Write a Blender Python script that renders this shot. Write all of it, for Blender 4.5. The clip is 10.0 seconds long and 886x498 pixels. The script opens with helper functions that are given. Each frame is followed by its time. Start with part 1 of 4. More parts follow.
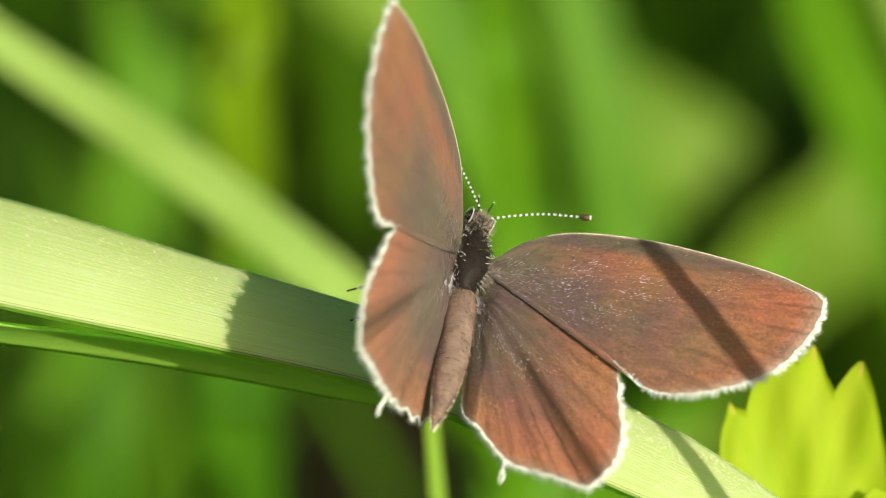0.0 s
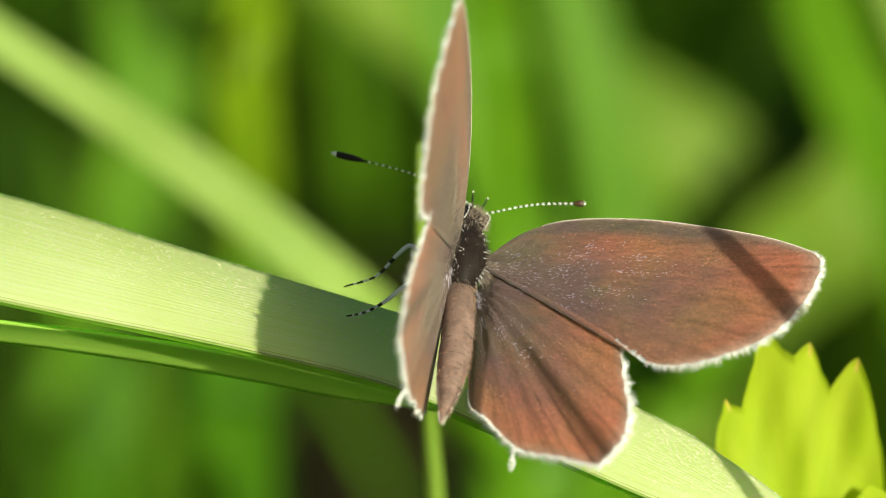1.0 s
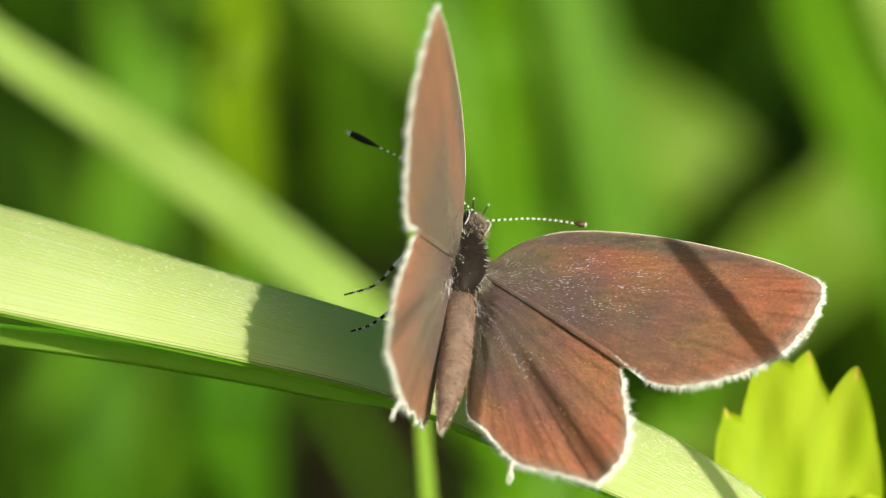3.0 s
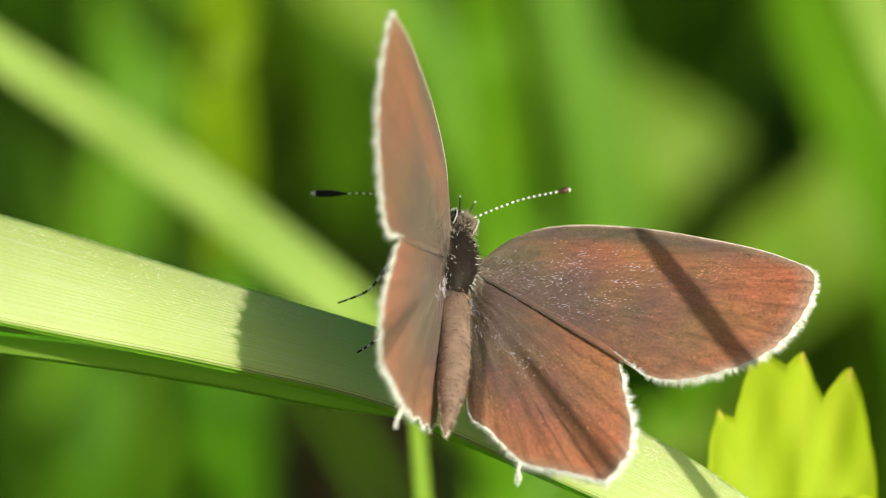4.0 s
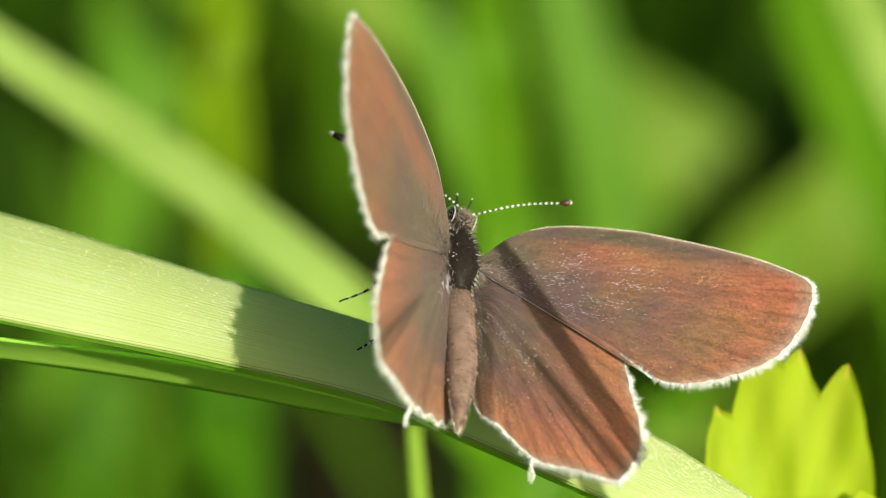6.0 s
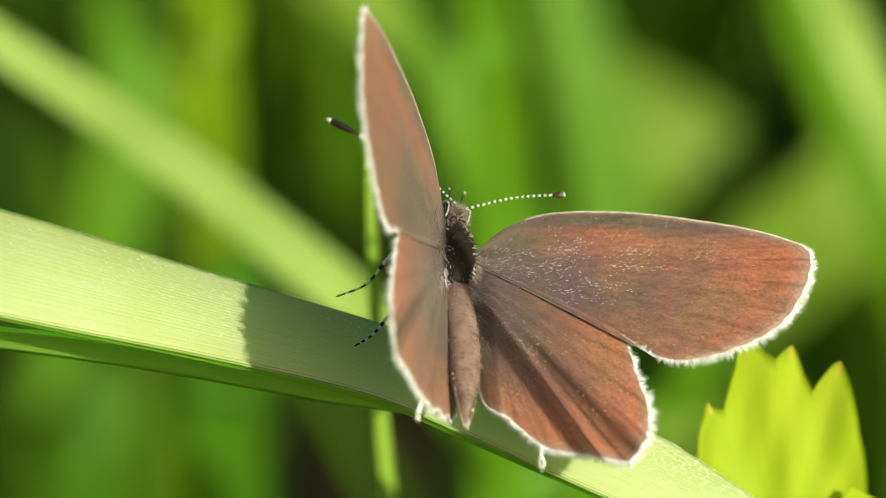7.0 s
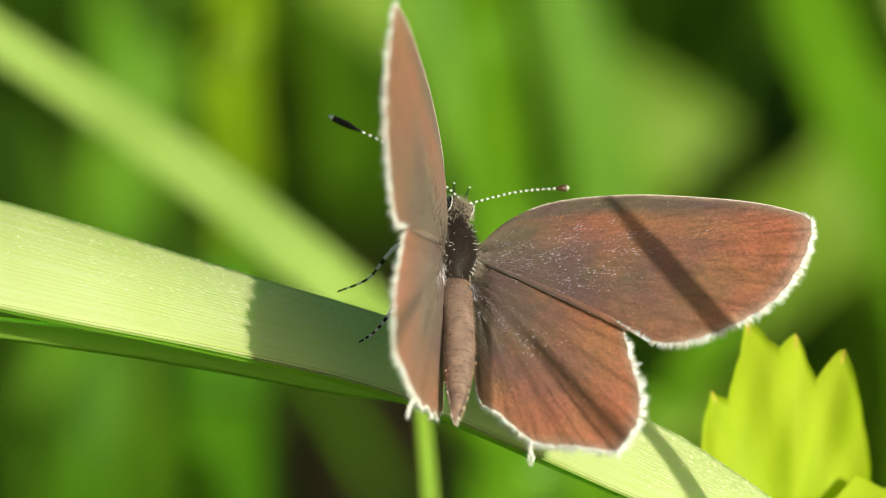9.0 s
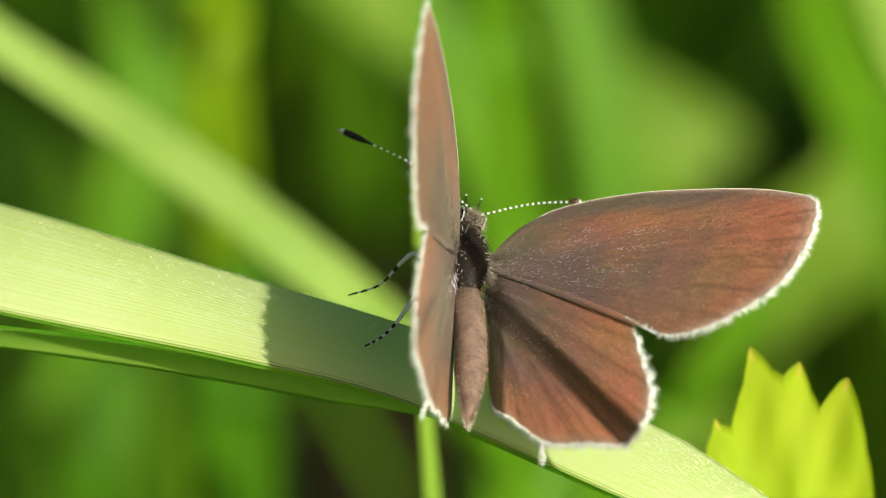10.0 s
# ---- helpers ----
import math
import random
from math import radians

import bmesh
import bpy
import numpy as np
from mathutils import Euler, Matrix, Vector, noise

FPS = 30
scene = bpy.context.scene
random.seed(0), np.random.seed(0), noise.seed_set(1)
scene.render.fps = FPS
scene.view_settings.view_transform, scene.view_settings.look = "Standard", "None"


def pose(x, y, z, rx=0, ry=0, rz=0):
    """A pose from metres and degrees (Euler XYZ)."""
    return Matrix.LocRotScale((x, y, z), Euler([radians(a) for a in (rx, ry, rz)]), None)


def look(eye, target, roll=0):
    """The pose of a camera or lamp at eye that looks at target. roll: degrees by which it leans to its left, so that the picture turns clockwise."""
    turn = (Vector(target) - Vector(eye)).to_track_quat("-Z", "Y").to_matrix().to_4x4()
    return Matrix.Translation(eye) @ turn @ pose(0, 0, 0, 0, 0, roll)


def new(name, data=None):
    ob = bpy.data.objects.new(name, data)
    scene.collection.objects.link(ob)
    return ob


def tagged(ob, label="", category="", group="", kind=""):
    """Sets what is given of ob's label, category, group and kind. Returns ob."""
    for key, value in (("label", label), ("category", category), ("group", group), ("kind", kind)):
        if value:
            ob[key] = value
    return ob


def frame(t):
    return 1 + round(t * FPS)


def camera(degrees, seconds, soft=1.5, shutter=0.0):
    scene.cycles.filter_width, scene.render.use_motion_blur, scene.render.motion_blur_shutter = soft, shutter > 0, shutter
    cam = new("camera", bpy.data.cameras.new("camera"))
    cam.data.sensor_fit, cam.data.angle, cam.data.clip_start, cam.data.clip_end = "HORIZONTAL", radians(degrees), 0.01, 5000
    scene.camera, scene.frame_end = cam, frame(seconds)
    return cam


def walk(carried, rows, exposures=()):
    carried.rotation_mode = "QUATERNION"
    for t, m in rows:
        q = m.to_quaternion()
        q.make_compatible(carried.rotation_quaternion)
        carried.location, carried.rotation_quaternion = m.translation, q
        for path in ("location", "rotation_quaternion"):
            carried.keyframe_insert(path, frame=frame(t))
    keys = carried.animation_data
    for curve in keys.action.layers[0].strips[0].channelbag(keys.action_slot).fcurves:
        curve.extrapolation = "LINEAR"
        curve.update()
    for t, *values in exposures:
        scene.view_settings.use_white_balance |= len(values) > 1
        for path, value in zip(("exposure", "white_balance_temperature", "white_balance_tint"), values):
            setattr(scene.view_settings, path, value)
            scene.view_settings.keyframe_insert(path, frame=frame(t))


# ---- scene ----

MM = 0.001
PERCH = 0.25                                   # height of the perch over the ground
STAGE = pose(0, 0, PERCH, 60, 0, 0)            # axes of the view: right, up, back; the view dips 30 degrees
REACH = 0.1277                                 # from the lens to the perch


def at(r, u, b):
    """A place in millimetres right, up and back from the perch, in the leaning axes."""
    return STAGE @ Vector((r * MM, u * MM, b * MM))


# ---- camera ----
cam = camera(14.0, 10.0, soft=0.85)
cam.data.dof.use_dof = True
cam.data.dof.focus_distance = REACH - 1 * MM
cam.data.dof.aperture_fstop = 38.0
EYE = at(0, 0, REACH / MM)
# seconds, then by how many thousandths of a radian the view turns left and dips
SWAY = [(0, 0, 0), (0.4, 0.31, 0), (1.0, -0.69, 1.41), (1.4, -0.55, -0.06), (2.0, 0.13, -0.23), (2.4, 0.13, -1.21),
        (2.7, 0.02, -0.77), (3.8, -3.23, -0.63), (4.2, -3.38, -0.33), (4.6, -3.15, -1.94), (5.0, -3.48, -2.58),
        (5.4, -3.52, -0.66), (5.7, -2.69, -0.05), (6.8, -3.68, 1.83), (7.0, -3.37, 1.99), (7.5, -6.19, -0.20),
        (8.0, -6.19, 0.58), (8.4, -6.0, 1.6), (9.0, -3.98, 3.34), (9.3, -4.45, 1.85), (9.6, -3.85, 1.38),
        (9.8, 1.32, 1.94), (10.0, -0.17, 0.63)]
walk(cam, [(t, Matrix.Translation(EYE) @ pose(0, 0, 0, 60 - math.degrees(d / 1000), 0, math.degrees(l / 1000)))
           for t, l, d in SWAY], exposures=[(0.0, 0.62, 6900, -6), (10.0, 0.62, 6900, -6)])

# ---- light ----
SUN_AZ, SUN_EL = -53.0, 32.0                   # degrees: from +x towards +y, and up
sun_way = Vector((math.cos(radians(SUN_AZ)) * math.cos(radians(SUN_EL)),
                  math.sin(radians(SUN_AZ)) * math.cos(radians(SUN_EL)), math.sin(radians(SUN_EL))))
world = bpy.data.worlds.new("sky")
world.use_nodes = True
scene.world = world
sky = world.node_tree.nodes.new("ShaderNodeTexSky")
sky.sky_type = "NISHITA"
sky.sun_disc = False
sky.air_density = 0.75
sky.dust_density = 5.0
sky.ozone_density = 0.1
sky.sun_elevation = radians(SUN_EL)
sky.sun_rotation = radians(90 - SUN_AZ)
world.node_tree.links.new(sky.outputs["Color"], world.node_tree.nodes["Background"].inputs["Color"])
world.node_tree.nodes["Background"].inputs["Strength"].default_value = 0.069
sun = new("sun", bpy.data.lights.new("sun", "SUN"))
sun.data.energy = 4.6
sun.data.angle = radians(0.53)
sun.data.color = (1.0, 0.94, 0.84)
sun.matrix_world = look(sun_way * 3, (0, 0, 0))


# ---- materials ----
def material(name):
    m = bpy.data.materials.new(name)
    m.use_nodes = True
    t = m.node_tree
    return m, t.nodes, t.links, t.nodes["Principled BSDF"], t.nodes["Material Output"]


def plain(name, colour, rough=0.5, spec=0.4, grain=0.0, scale=3000.0):
    m, n, l, p, o = material(name)
    p.inputs["Roughness"].default_value = rough
    p.inputs["Specular IOR Level"].default_value = spec
    co = n.new("ShaderNodeTexCoord")
    tex = n.new("ShaderNodeTexNoise")
    tex.inputs["Scale"].default_value = scale
    l.new(co.outputs["Object"], tex.inputs["Vector"])
    mix = n.new("ShaderNodeMix")
    mix.data_type = "RGBA"
    mix.inputs[6].default_value = (*[c * (1 - grain) for c in colour], 1)
    mix.inputs[7].default_value = (*[min(1, c * (1 + grain)) for c in colour], 1)
    l.new(tex.outputs["Fac"], mix.inputs[0])
    l.new(mix.outputs[2], p.inputs["Base Color"])
    return m


def leaf_material(name, dark, light, through_colour, clear=0.4, ribs=26, gloss=0.5, glints=0.0, spec=0.18):
    """Leaf tissue: ribs along the blade, mottling, light that shines through."""
    m, n, l, p, o = material(name)
    uv = n.new("ShaderNodeUVMap")
    uv.uv_map = "UVMap"
    stretch = n.new("ShaderNodeMapping")
    stretch.inputs["Scale"].default_value = (ribs, 1.2, 1)
    l.new(uv.outputs["UV"], stretch.inputs["Vector"])
    streak = n.new("ShaderNodeTexNoise")
    streak.inputs["Scale"].default_value = 1.0
    streak.inputs["Detail"].default_value = 4
    l.new(stretch.outputs["Vector"], streak.inputs["Vector"])
    co = n.new("ShaderNodeTexCoord")
    patch = n.new("ShaderNodeTexNoise")
    patch.inputs["Scale"].default_value = 160
    patch.inputs["Detail"].default_value = 3
    l.new(co.outputs["Object"], patch.inputs["Vector"])
    add = n.new("ShaderNodeMath")
    add.operation = "ADD"
    l.new(streak.outputs["Fac"], add.inputs[0])
    l.new(patch.outputs["Fac"], add.inputs[1])
    ramp = n.new("ShaderNodeMapRange")
    ramp.inputs["From Min"].default_value = 0.7
    ramp.inputs["From Max"].default_value = 1.3
    l.new(add.outputs[0], ramp.inputs["Value"])
    mix = n.new("ShaderNodeMix")
    mix.data_type = "RGBA"
    mix.inputs[6].default_value = (*dark, 1)
    mix.inputs[7].default_value = (*light, 1)
    l.new(ramp.outputs["Result"], mix.inputs[0])
    l.new(mix.outputs[2], p.inputs["Base Color"])
    p.inputs["Roughness"].default_value = gloss
    p.inputs["Specular IOR Level"].default_value = spec
    rib = n.new("ShaderNodeTexWave")
    rib.wave_type, rib.bands_direction = "BANDS", "X"
    rib.inputs["Scale"].default_value = ribs / 6.3
    rib.inputs["Distortion"].default_value = 0.4
    l.new(uv.outputs["UV"], rib.inputs["Vector"])
    high = n.new("ShaderNodeMath")
    high.operation = "MULTIPLY_ADD"
    high.inputs[1].default_value = 0.14
    l.new(rib.outputs["Fac"], high.inputs[0])
    l.new(streak.outputs["Fac"], high.inputs[2])
    last = high
    if glints:
        grain = n.new("ShaderNodeTexNoise")
        grain.inputs["Scale"].default_value = 7000
        grain.inputs["Detail"].default_value = 2
        l.new(co.outputs["Object"], grain.inputs["Vector"])
        grainy = n.new("ShaderNodeMath")
        grainy.operation = "MULTIPLY_ADD"
        grainy.inputs[1].default_value = glints
        l.new(grain.outputs["Fac"], grainy.inputs[0])
        l.new(high.outputs[0], grainy.inputs[2])
        last = grainy
    bump = n.new("ShaderNodeBump")
    bump.inputs["Strength"].default_value = 0.3
    bump.inputs["Distance"].default_value = 0.00004
    l.new(last.outputs[0], bump.inputs["Height"])
    l.new(bump.outputs["Normal"], p.inputs["Normal"])
    tr = n.new("ShaderNodeBsdfTranslucent")
    tr.inputs["Color"].default_value = (*through_colour, 1)
    l.new(bump.outputs["Normal"], tr.inputs["Normal"])
    ms = n.new("ShaderNodeMixShader")
    ms.inputs[0].default_value = clear
    l.new(p.outputs[0], ms.inputs[1])
    l.new(tr.outputs[0], ms.inputs[2])
    l.new(ms.outputs[0], o.inputs["Surface"])
    return m


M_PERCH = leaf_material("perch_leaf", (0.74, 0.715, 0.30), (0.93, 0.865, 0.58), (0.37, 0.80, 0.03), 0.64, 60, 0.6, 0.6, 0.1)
# same leaf; the deeper green paints the folded half's shade into its colour
M_FOLD_SHADE = leaf_material("perch_leaf_shaded_half", (0.24, 0.46, 0.03), (0.36, 0.56, 0.08), (0.26, 0.62, 0.01), 0.5, 30, 0.5)
M_PALE = leaf_material("pale_leaf", (0.21, 0.33, 0.055), (0.35, 0.47, 0.13), (0.23, 0.41, 0.04), 0.4, 14)
M_YELLOW = leaf_material("yellow_leaf", (0.155, 0.265, 0.010), (0.225, 0.345, 0.016), (0.26, 0.42, 0.006), 0.45, 12)
M_NARROW = leaf_material("narrow_leaf", (0.33, 0.55, 0.08), (0.43, 0.65, 0.12), (0.36, 0.68, 0.03), 0.4, 10)
M_STEM = leaf_material("young_stem", (0.20, 0.34, 0.035), (0.30, 0.43, 0.06), (0.26, 0.46, 0.01), 0.4, 6)
M_GREEN = leaf_material("green_leaf", (0.070, 0.18, 0.008), (0.13, 0.27, 0.012), (0.11, 0.30, 0.006), 0.4, 12)
M_DEEP = leaf_material("deep_leaf", (0.040, 0.125, 0.005), (0.075, 0.185, 0.008), (0.06, 0.20, 0.005), 0.35, 10)
M_OLIVE = leaf_material("olive_leaf", (0.11, 0.20, 0.016), (0.20, 0.31, 0.03), (0.15, 0.28, 0.01), 0.4, 10)


M_GLINT = plain("glassy_glint_bristle", (0.66, 0.68, 0.38), 0.14, 0.8, 0.1)


def wing_material(name, grey, copper, rim, bands, vein, vein_dark, gloss, front=(0.0, 0.0), painted_creases=()):
    """Scaled wing membrane: greyish near the root, copper in the bands and outwards, fine scale grain, veins that fan out."""
    m, n, l, p, o = material(name)

    def maths(op, a, b, c=None):
        q = n.new("ShaderNodeMath")
        q.operation = op
        for k, v in enumerate((a, b, c)):
            if v is None:
                continue
            if isinstance(v, (int, float)):
                q.inputs[k].default_value = v
            else:
                l.new(v, q.inputs[k])
        return q.outputs[0]

    uv = n.new("ShaderNodeUVMap")
    uv.uv_map = "UVMap"
    sep = n.new("ShaderNodeSeparateXYZ")
    l.new(uv.outputs["UV"], sep.inputs[0])
    co = n.new("ShaderNodeTexCoord")
    cloud = n.new("ShaderNodeTexNoise")
    cloud.inputs["Scale"].default_value = 300
    cloud.inputs["Detail"].default_value = 6
    cloud.inputs["Roughness"].default_value = 0.65
    l.new(co.outputs["Object"], cloud.inputs["Vector"])
    stretch = n.new("ShaderNodeMapping")
    stretch.inputs["Scale"].default_value = (64, 14, 1)
    l.new(uv.outputs["UV"], stretch.inputs["Vector"])
    scale = n.new("ShaderNodeTexNoise")
    scale.inputs["Scale"].default_value = 1
    scale.inputs["Detail"].default_value = 8
    scale.inputs["Roughness"].default_value = 0.75
    l.new(stretch.outputs["Vector"], scale.inputs["Vector"])
    fine = n.new("ShaderNodeTexNoise")
    fine.inputs["Scale"].default_value = 9000
    fine.inputs["Detail"].default_value = 3
    l.new(co.outputs["Object"], fine.inputs["Vector"])
    band = n.new("ShaderNodeValToRGB")
    e = band.color_ramp.elements
    e[0].position, e[0].color = bands[0][0], (bands[0][1],) * 3 + (1,)
    e[1].position, e[1].color = bands[-1][0], (bands[-1][1],) * 3 + (1,)
    for at_, value in bands[1:-1]:
        e.new(at_).color = (value,) * 3 + (1,)
    l.new(sep.outputs["X"], band.inputs["Fac"])
    mask = maths("MULTIPLY_ADD", cloud.outputs["Fac"], 0.9, maths("ADD", sep.outputs["Y"], band.outputs["Color"]))
    mask = maths("MULTIPLY_ADD", scale.outputs["Fac"], 0.5, mask)
    if front[1]:
        # greyer along the front edge
        near = n.new("ShaderNodeMapRange")
        near.inputs["From Min"].default_value, near.inputs["From Max"].default_value = front[1], front[0]
        l.new(sep.outputs["X"], near.inputs["Value"])
        outer = n.new("ShaderNodeMapRange")
        outer.inputs["From Min"].default_value, outer.inputs["From Max"].default_value = 0.62, 0.92
        l.new(sep.outputs["Y"], outer.inputs["Value"])
        mask = maths("MULTIPLY_ADD", maths("MULTIPLY", near.outputs["Result"], outer.outputs["Result"]), -1.15, mask)
    ramp = n.new("ShaderNodeMapRange")
    ramp.inputs["From Min"].default_value = 1.22
    ramp.inputs["From Max"].default_value = 1.95
    l.new(mask, ramp.inputs["Value"])
    mix = n.new("ShaderNodeMix")
    mix.data_type = "RGBA"
    broad = n.new("ShaderNodeTexNoise")
    broad.inputs["Scale"].default_value = 420
    broad.inputs["Detail"].default_value = 3
    l.new(co.outputs["Object"], broad.inputs["Vector"])
    areas = n.new("ShaderNodeMapRange")
    areas.inputs["From Min"].default_value, areas.inputs["From Max"].default_value = 0.4, 0.6
    l.new(broad.outputs["Fac"], areas.inputs["Value"])
    tints = n.new("ShaderNodeMix")
    tints.data_type = "RGBA"
    tints.inputs[6].default_value = (*grey, 1)
    tints.inputs[7].default_value = (grey[0] * 1.02, grey[1] * 0.8, grey[2] * 1.12, 1)
    l.new(areas.outputs["Result"], tints.inputs[0])
    l.new(tints.outputs[2], mix.inputs[6])
    parts_of = n.new("ShaderNodeSeparateColor")
    l.new(broad.outputs["Color"], parts_of.inputs[0])
    ochre_areas = n.new("ShaderNodeMapRange")
    ochre_areas.inputs["From Min"].default_value, ochre_areas.inputs["From Max"].default_value = 0.42, 0.64
    l.new(parts_of.outputs[1], ochre_areas.inputs["Value"])
    warm = n.new("ShaderNodeMix")
    warm.data_type = "RGBA"
    warm.inputs[6].default_value = (*copper, 1)
    warm.inputs[7].default_value = (copper[0] * 0.93, copper[1] * 1.17, copper[2] * 0.97, 1)
    l.new(ochre_areas.outputs["Result"], warm.inputs[0])
    l.new(warm.outputs[2], mix.inputs[7])
    l.new(ramp.outputs["Result"], mix.inputs[0])
    edge = n.new("ShaderNodeMapRange")
    edge.inputs["From Min"].default_value = 0.93
    edge.inputs["From Max"].default_value = 1.0
    l.new(sep.outputs["Y"], edge.inputs["Value"])
    mix2 = n.new("ShaderNodeMix")
    mix2.data_type = "RGBA"
    mix2.inputs[7].default_value = (*rim, 1)
    l.new(edge.outputs["Result"], mix2.inputs[0])
    l.new(mix.outputs[2], mix2.inputs[6])
    grit = n.new("ShaderNodeMapRange")
    grit.inputs["From Min"].default_value = 0.3
    grit.inputs["From Max"].default_value = 0.7
    grit.inputs["To Min"].default_value = 0.42
    grit.inputs["To Max"].default_value = 1.58
    l.new(maths("MULTIPLY_ADD", fine.outputs["Fac"], 0.45, maths("MULTIPLY", scale.outputs["Fac"], 0.55)), grit.inputs["Value"])
    # veins: narrow dark lines at uneven steps of the fan
    fan = maths("MULTIPLY_ADD", cloud.outputs["Fac"], 0.7, maths("MULTIPLY", sep.outputs["X"], vein))
    ping = maths("PINGPONG", fan, 0.5)
    line = n.new("ShaderNodeMapRange")
    line.inputs["From Min"].default_value = 0.0
    line.inputs["From Max"].default_value = 0.16
    line.inputs["To Min"].default_value = vein_dark
    line.inputs["To Max"].default_value = 1.0
    l.new(ping, line.inputs["Value"])
    outer_half = n.new("ShaderNodeMapRange")
    outer_half.inputs["From Min"].default_value, outer_half.inputs["From Max"].default_value = 0.35, 0.8
    l.new(sep.outputs["Y"], outer_half.inputs["Value"])
    seen = n.new("ShaderNodeMix")
    seen.inputs[2].default_value = 1.0
    l.new(outer_half.outputs["Result"], seen.inputs[0])
    l.new(line.outputs["Result"], seen.inputs[3])
    tone = maths("MULTIPLY", grit.outputs["Result"], seen.outputs[0])
    # dark vein-end streaks; the hindwing's broad one paints a pleat's shade into the colour
    for where, width, dark, start in painted_creases:
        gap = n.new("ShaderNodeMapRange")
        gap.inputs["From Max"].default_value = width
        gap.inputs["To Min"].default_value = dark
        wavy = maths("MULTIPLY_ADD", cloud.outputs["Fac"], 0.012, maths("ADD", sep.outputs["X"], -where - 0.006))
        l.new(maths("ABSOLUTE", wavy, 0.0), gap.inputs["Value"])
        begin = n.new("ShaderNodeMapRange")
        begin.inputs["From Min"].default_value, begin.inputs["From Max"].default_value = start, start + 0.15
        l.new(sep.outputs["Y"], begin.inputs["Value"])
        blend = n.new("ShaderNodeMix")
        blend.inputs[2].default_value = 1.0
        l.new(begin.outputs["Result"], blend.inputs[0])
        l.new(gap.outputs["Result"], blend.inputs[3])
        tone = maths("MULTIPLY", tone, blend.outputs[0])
    mul = n.new("ShaderNodeVectorMath")
    mul.operation = "SCALE"
    l.new(mix2.outputs[2], mul.inputs[0])
    l.new(tone, mul.inputs["Scale"])
    l.new(mul.outputs[0], p.inputs["Base Color"])
    p.inputs["Roughness"].default_value = gloss
    p.inputs["Specular IOR Level"].default_value = 0.2
    p.inputs["Sheen Weight"].default_value = 0.42
    p.inputs["Sheen Roughness"].default_value = 0.35
    p.inputs["Sheen Tint"].default_value = (0.95, 0.84, 0.68, 1)
    bump = n.new("ShaderNodeBump")
    bump.inputs["Strength"].default_value = 0.6
    bump.inputs["Distance"].default_value = 0.00005
    l.new(grit.outputs["Result"], bump.inputs["Height"])
    l.new(bump.outputs["Normal"], p.inputs["Normal"])
    tr = n.new("ShaderNodeBsdfTranslucent")
    tr.inputs["Color"].default_value = (0.60, 0.42, 0.30, 1)
    ms = n.new("ShaderNodeMixShader")
    ms.inputs[0].default_value = 0.24
    l.new(p.outputs[0], ms.inputs[1])
    l.new(tr.outputs[0], ms.inputs[2])
    l.new(ms.outputs[0], o.inputs["Surface"])
    return m


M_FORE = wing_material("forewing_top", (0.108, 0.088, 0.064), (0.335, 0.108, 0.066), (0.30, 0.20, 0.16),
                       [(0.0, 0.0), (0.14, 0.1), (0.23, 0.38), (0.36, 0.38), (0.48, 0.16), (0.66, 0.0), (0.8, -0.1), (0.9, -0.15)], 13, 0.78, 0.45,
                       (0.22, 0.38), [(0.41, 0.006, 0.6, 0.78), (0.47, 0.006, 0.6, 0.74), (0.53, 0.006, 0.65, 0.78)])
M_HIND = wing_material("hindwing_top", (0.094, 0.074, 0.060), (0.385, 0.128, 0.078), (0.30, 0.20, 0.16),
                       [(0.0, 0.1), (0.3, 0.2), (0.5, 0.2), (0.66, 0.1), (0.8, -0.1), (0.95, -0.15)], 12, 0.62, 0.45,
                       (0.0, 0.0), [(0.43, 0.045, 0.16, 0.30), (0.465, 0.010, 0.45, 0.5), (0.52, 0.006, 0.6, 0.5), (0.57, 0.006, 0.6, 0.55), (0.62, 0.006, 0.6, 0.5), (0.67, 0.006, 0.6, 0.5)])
M_UNDER = plain("wing_underside", (0.76, 0.80, 0.81), 0.7, 0.2, 0.15, 1500)


def let_through(m, colour, share):
    """Some light passes the thin scaled membrane."""
    t = m.node_tree
    tr = t.nodes.new("ShaderNodeBsdfTranslucent")
    tr.inputs["Color"].default_value = (*colour, 1)
    ms = t.nodes.new("ShaderNodeMixShader")
    ms.inputs[0].default_value = share
    t.links.new(t.nodes["Principled BSDF"].outputs[0], ms.inputs[1])
    t.links.new(tr.outputs[0], ms.inputs[2])
    t.links.new(ms.outputs[0], t.nodes["Material Output"].inputs["Surface"])


let_through(M_UNDER, (0.74, 0.68, 0.54), 0.45)
M_ABDOMEN = plain("abdomen_scales", (0.165, 0.108, 0.088), 0.55, 0.3, 0.9, 1300)
M_FUR = plain("dark_fur", (0.017, 0.012, 0.010), 0.55, 0.12, 0.5, 4000)
M_GREYFUR = plain("grey_fur", (0.24, 0.19, 0.15), 0.6, 0.3, 0.4, 4000)
M_WHITE = plain("white_scales", (0.74, 0.73, 0.70), 0.6, 0.3, 0.1)
M_FLECK = plain("pale_flecks", (0.54, 0.48, 0.57), 0.3, 0.8, 0.3)
M_GOLD = plain("golden_flecks", (0.55, 0.27, 0.15), 0.4, 0.5, 0.3)
M_BLACK = plain("black_cuticle", (0.012, 0.010, 0.009), 0.45, 0.15, 0.3)
M_EYE = plain("eye", (0.01, 0.008, 0.008), 0.12, 0.6, 0.2)
M_LEG = plain("pale_leg", (0.66, 0.68, 0.68), 0.55, 0.3, 0.25, 5000)
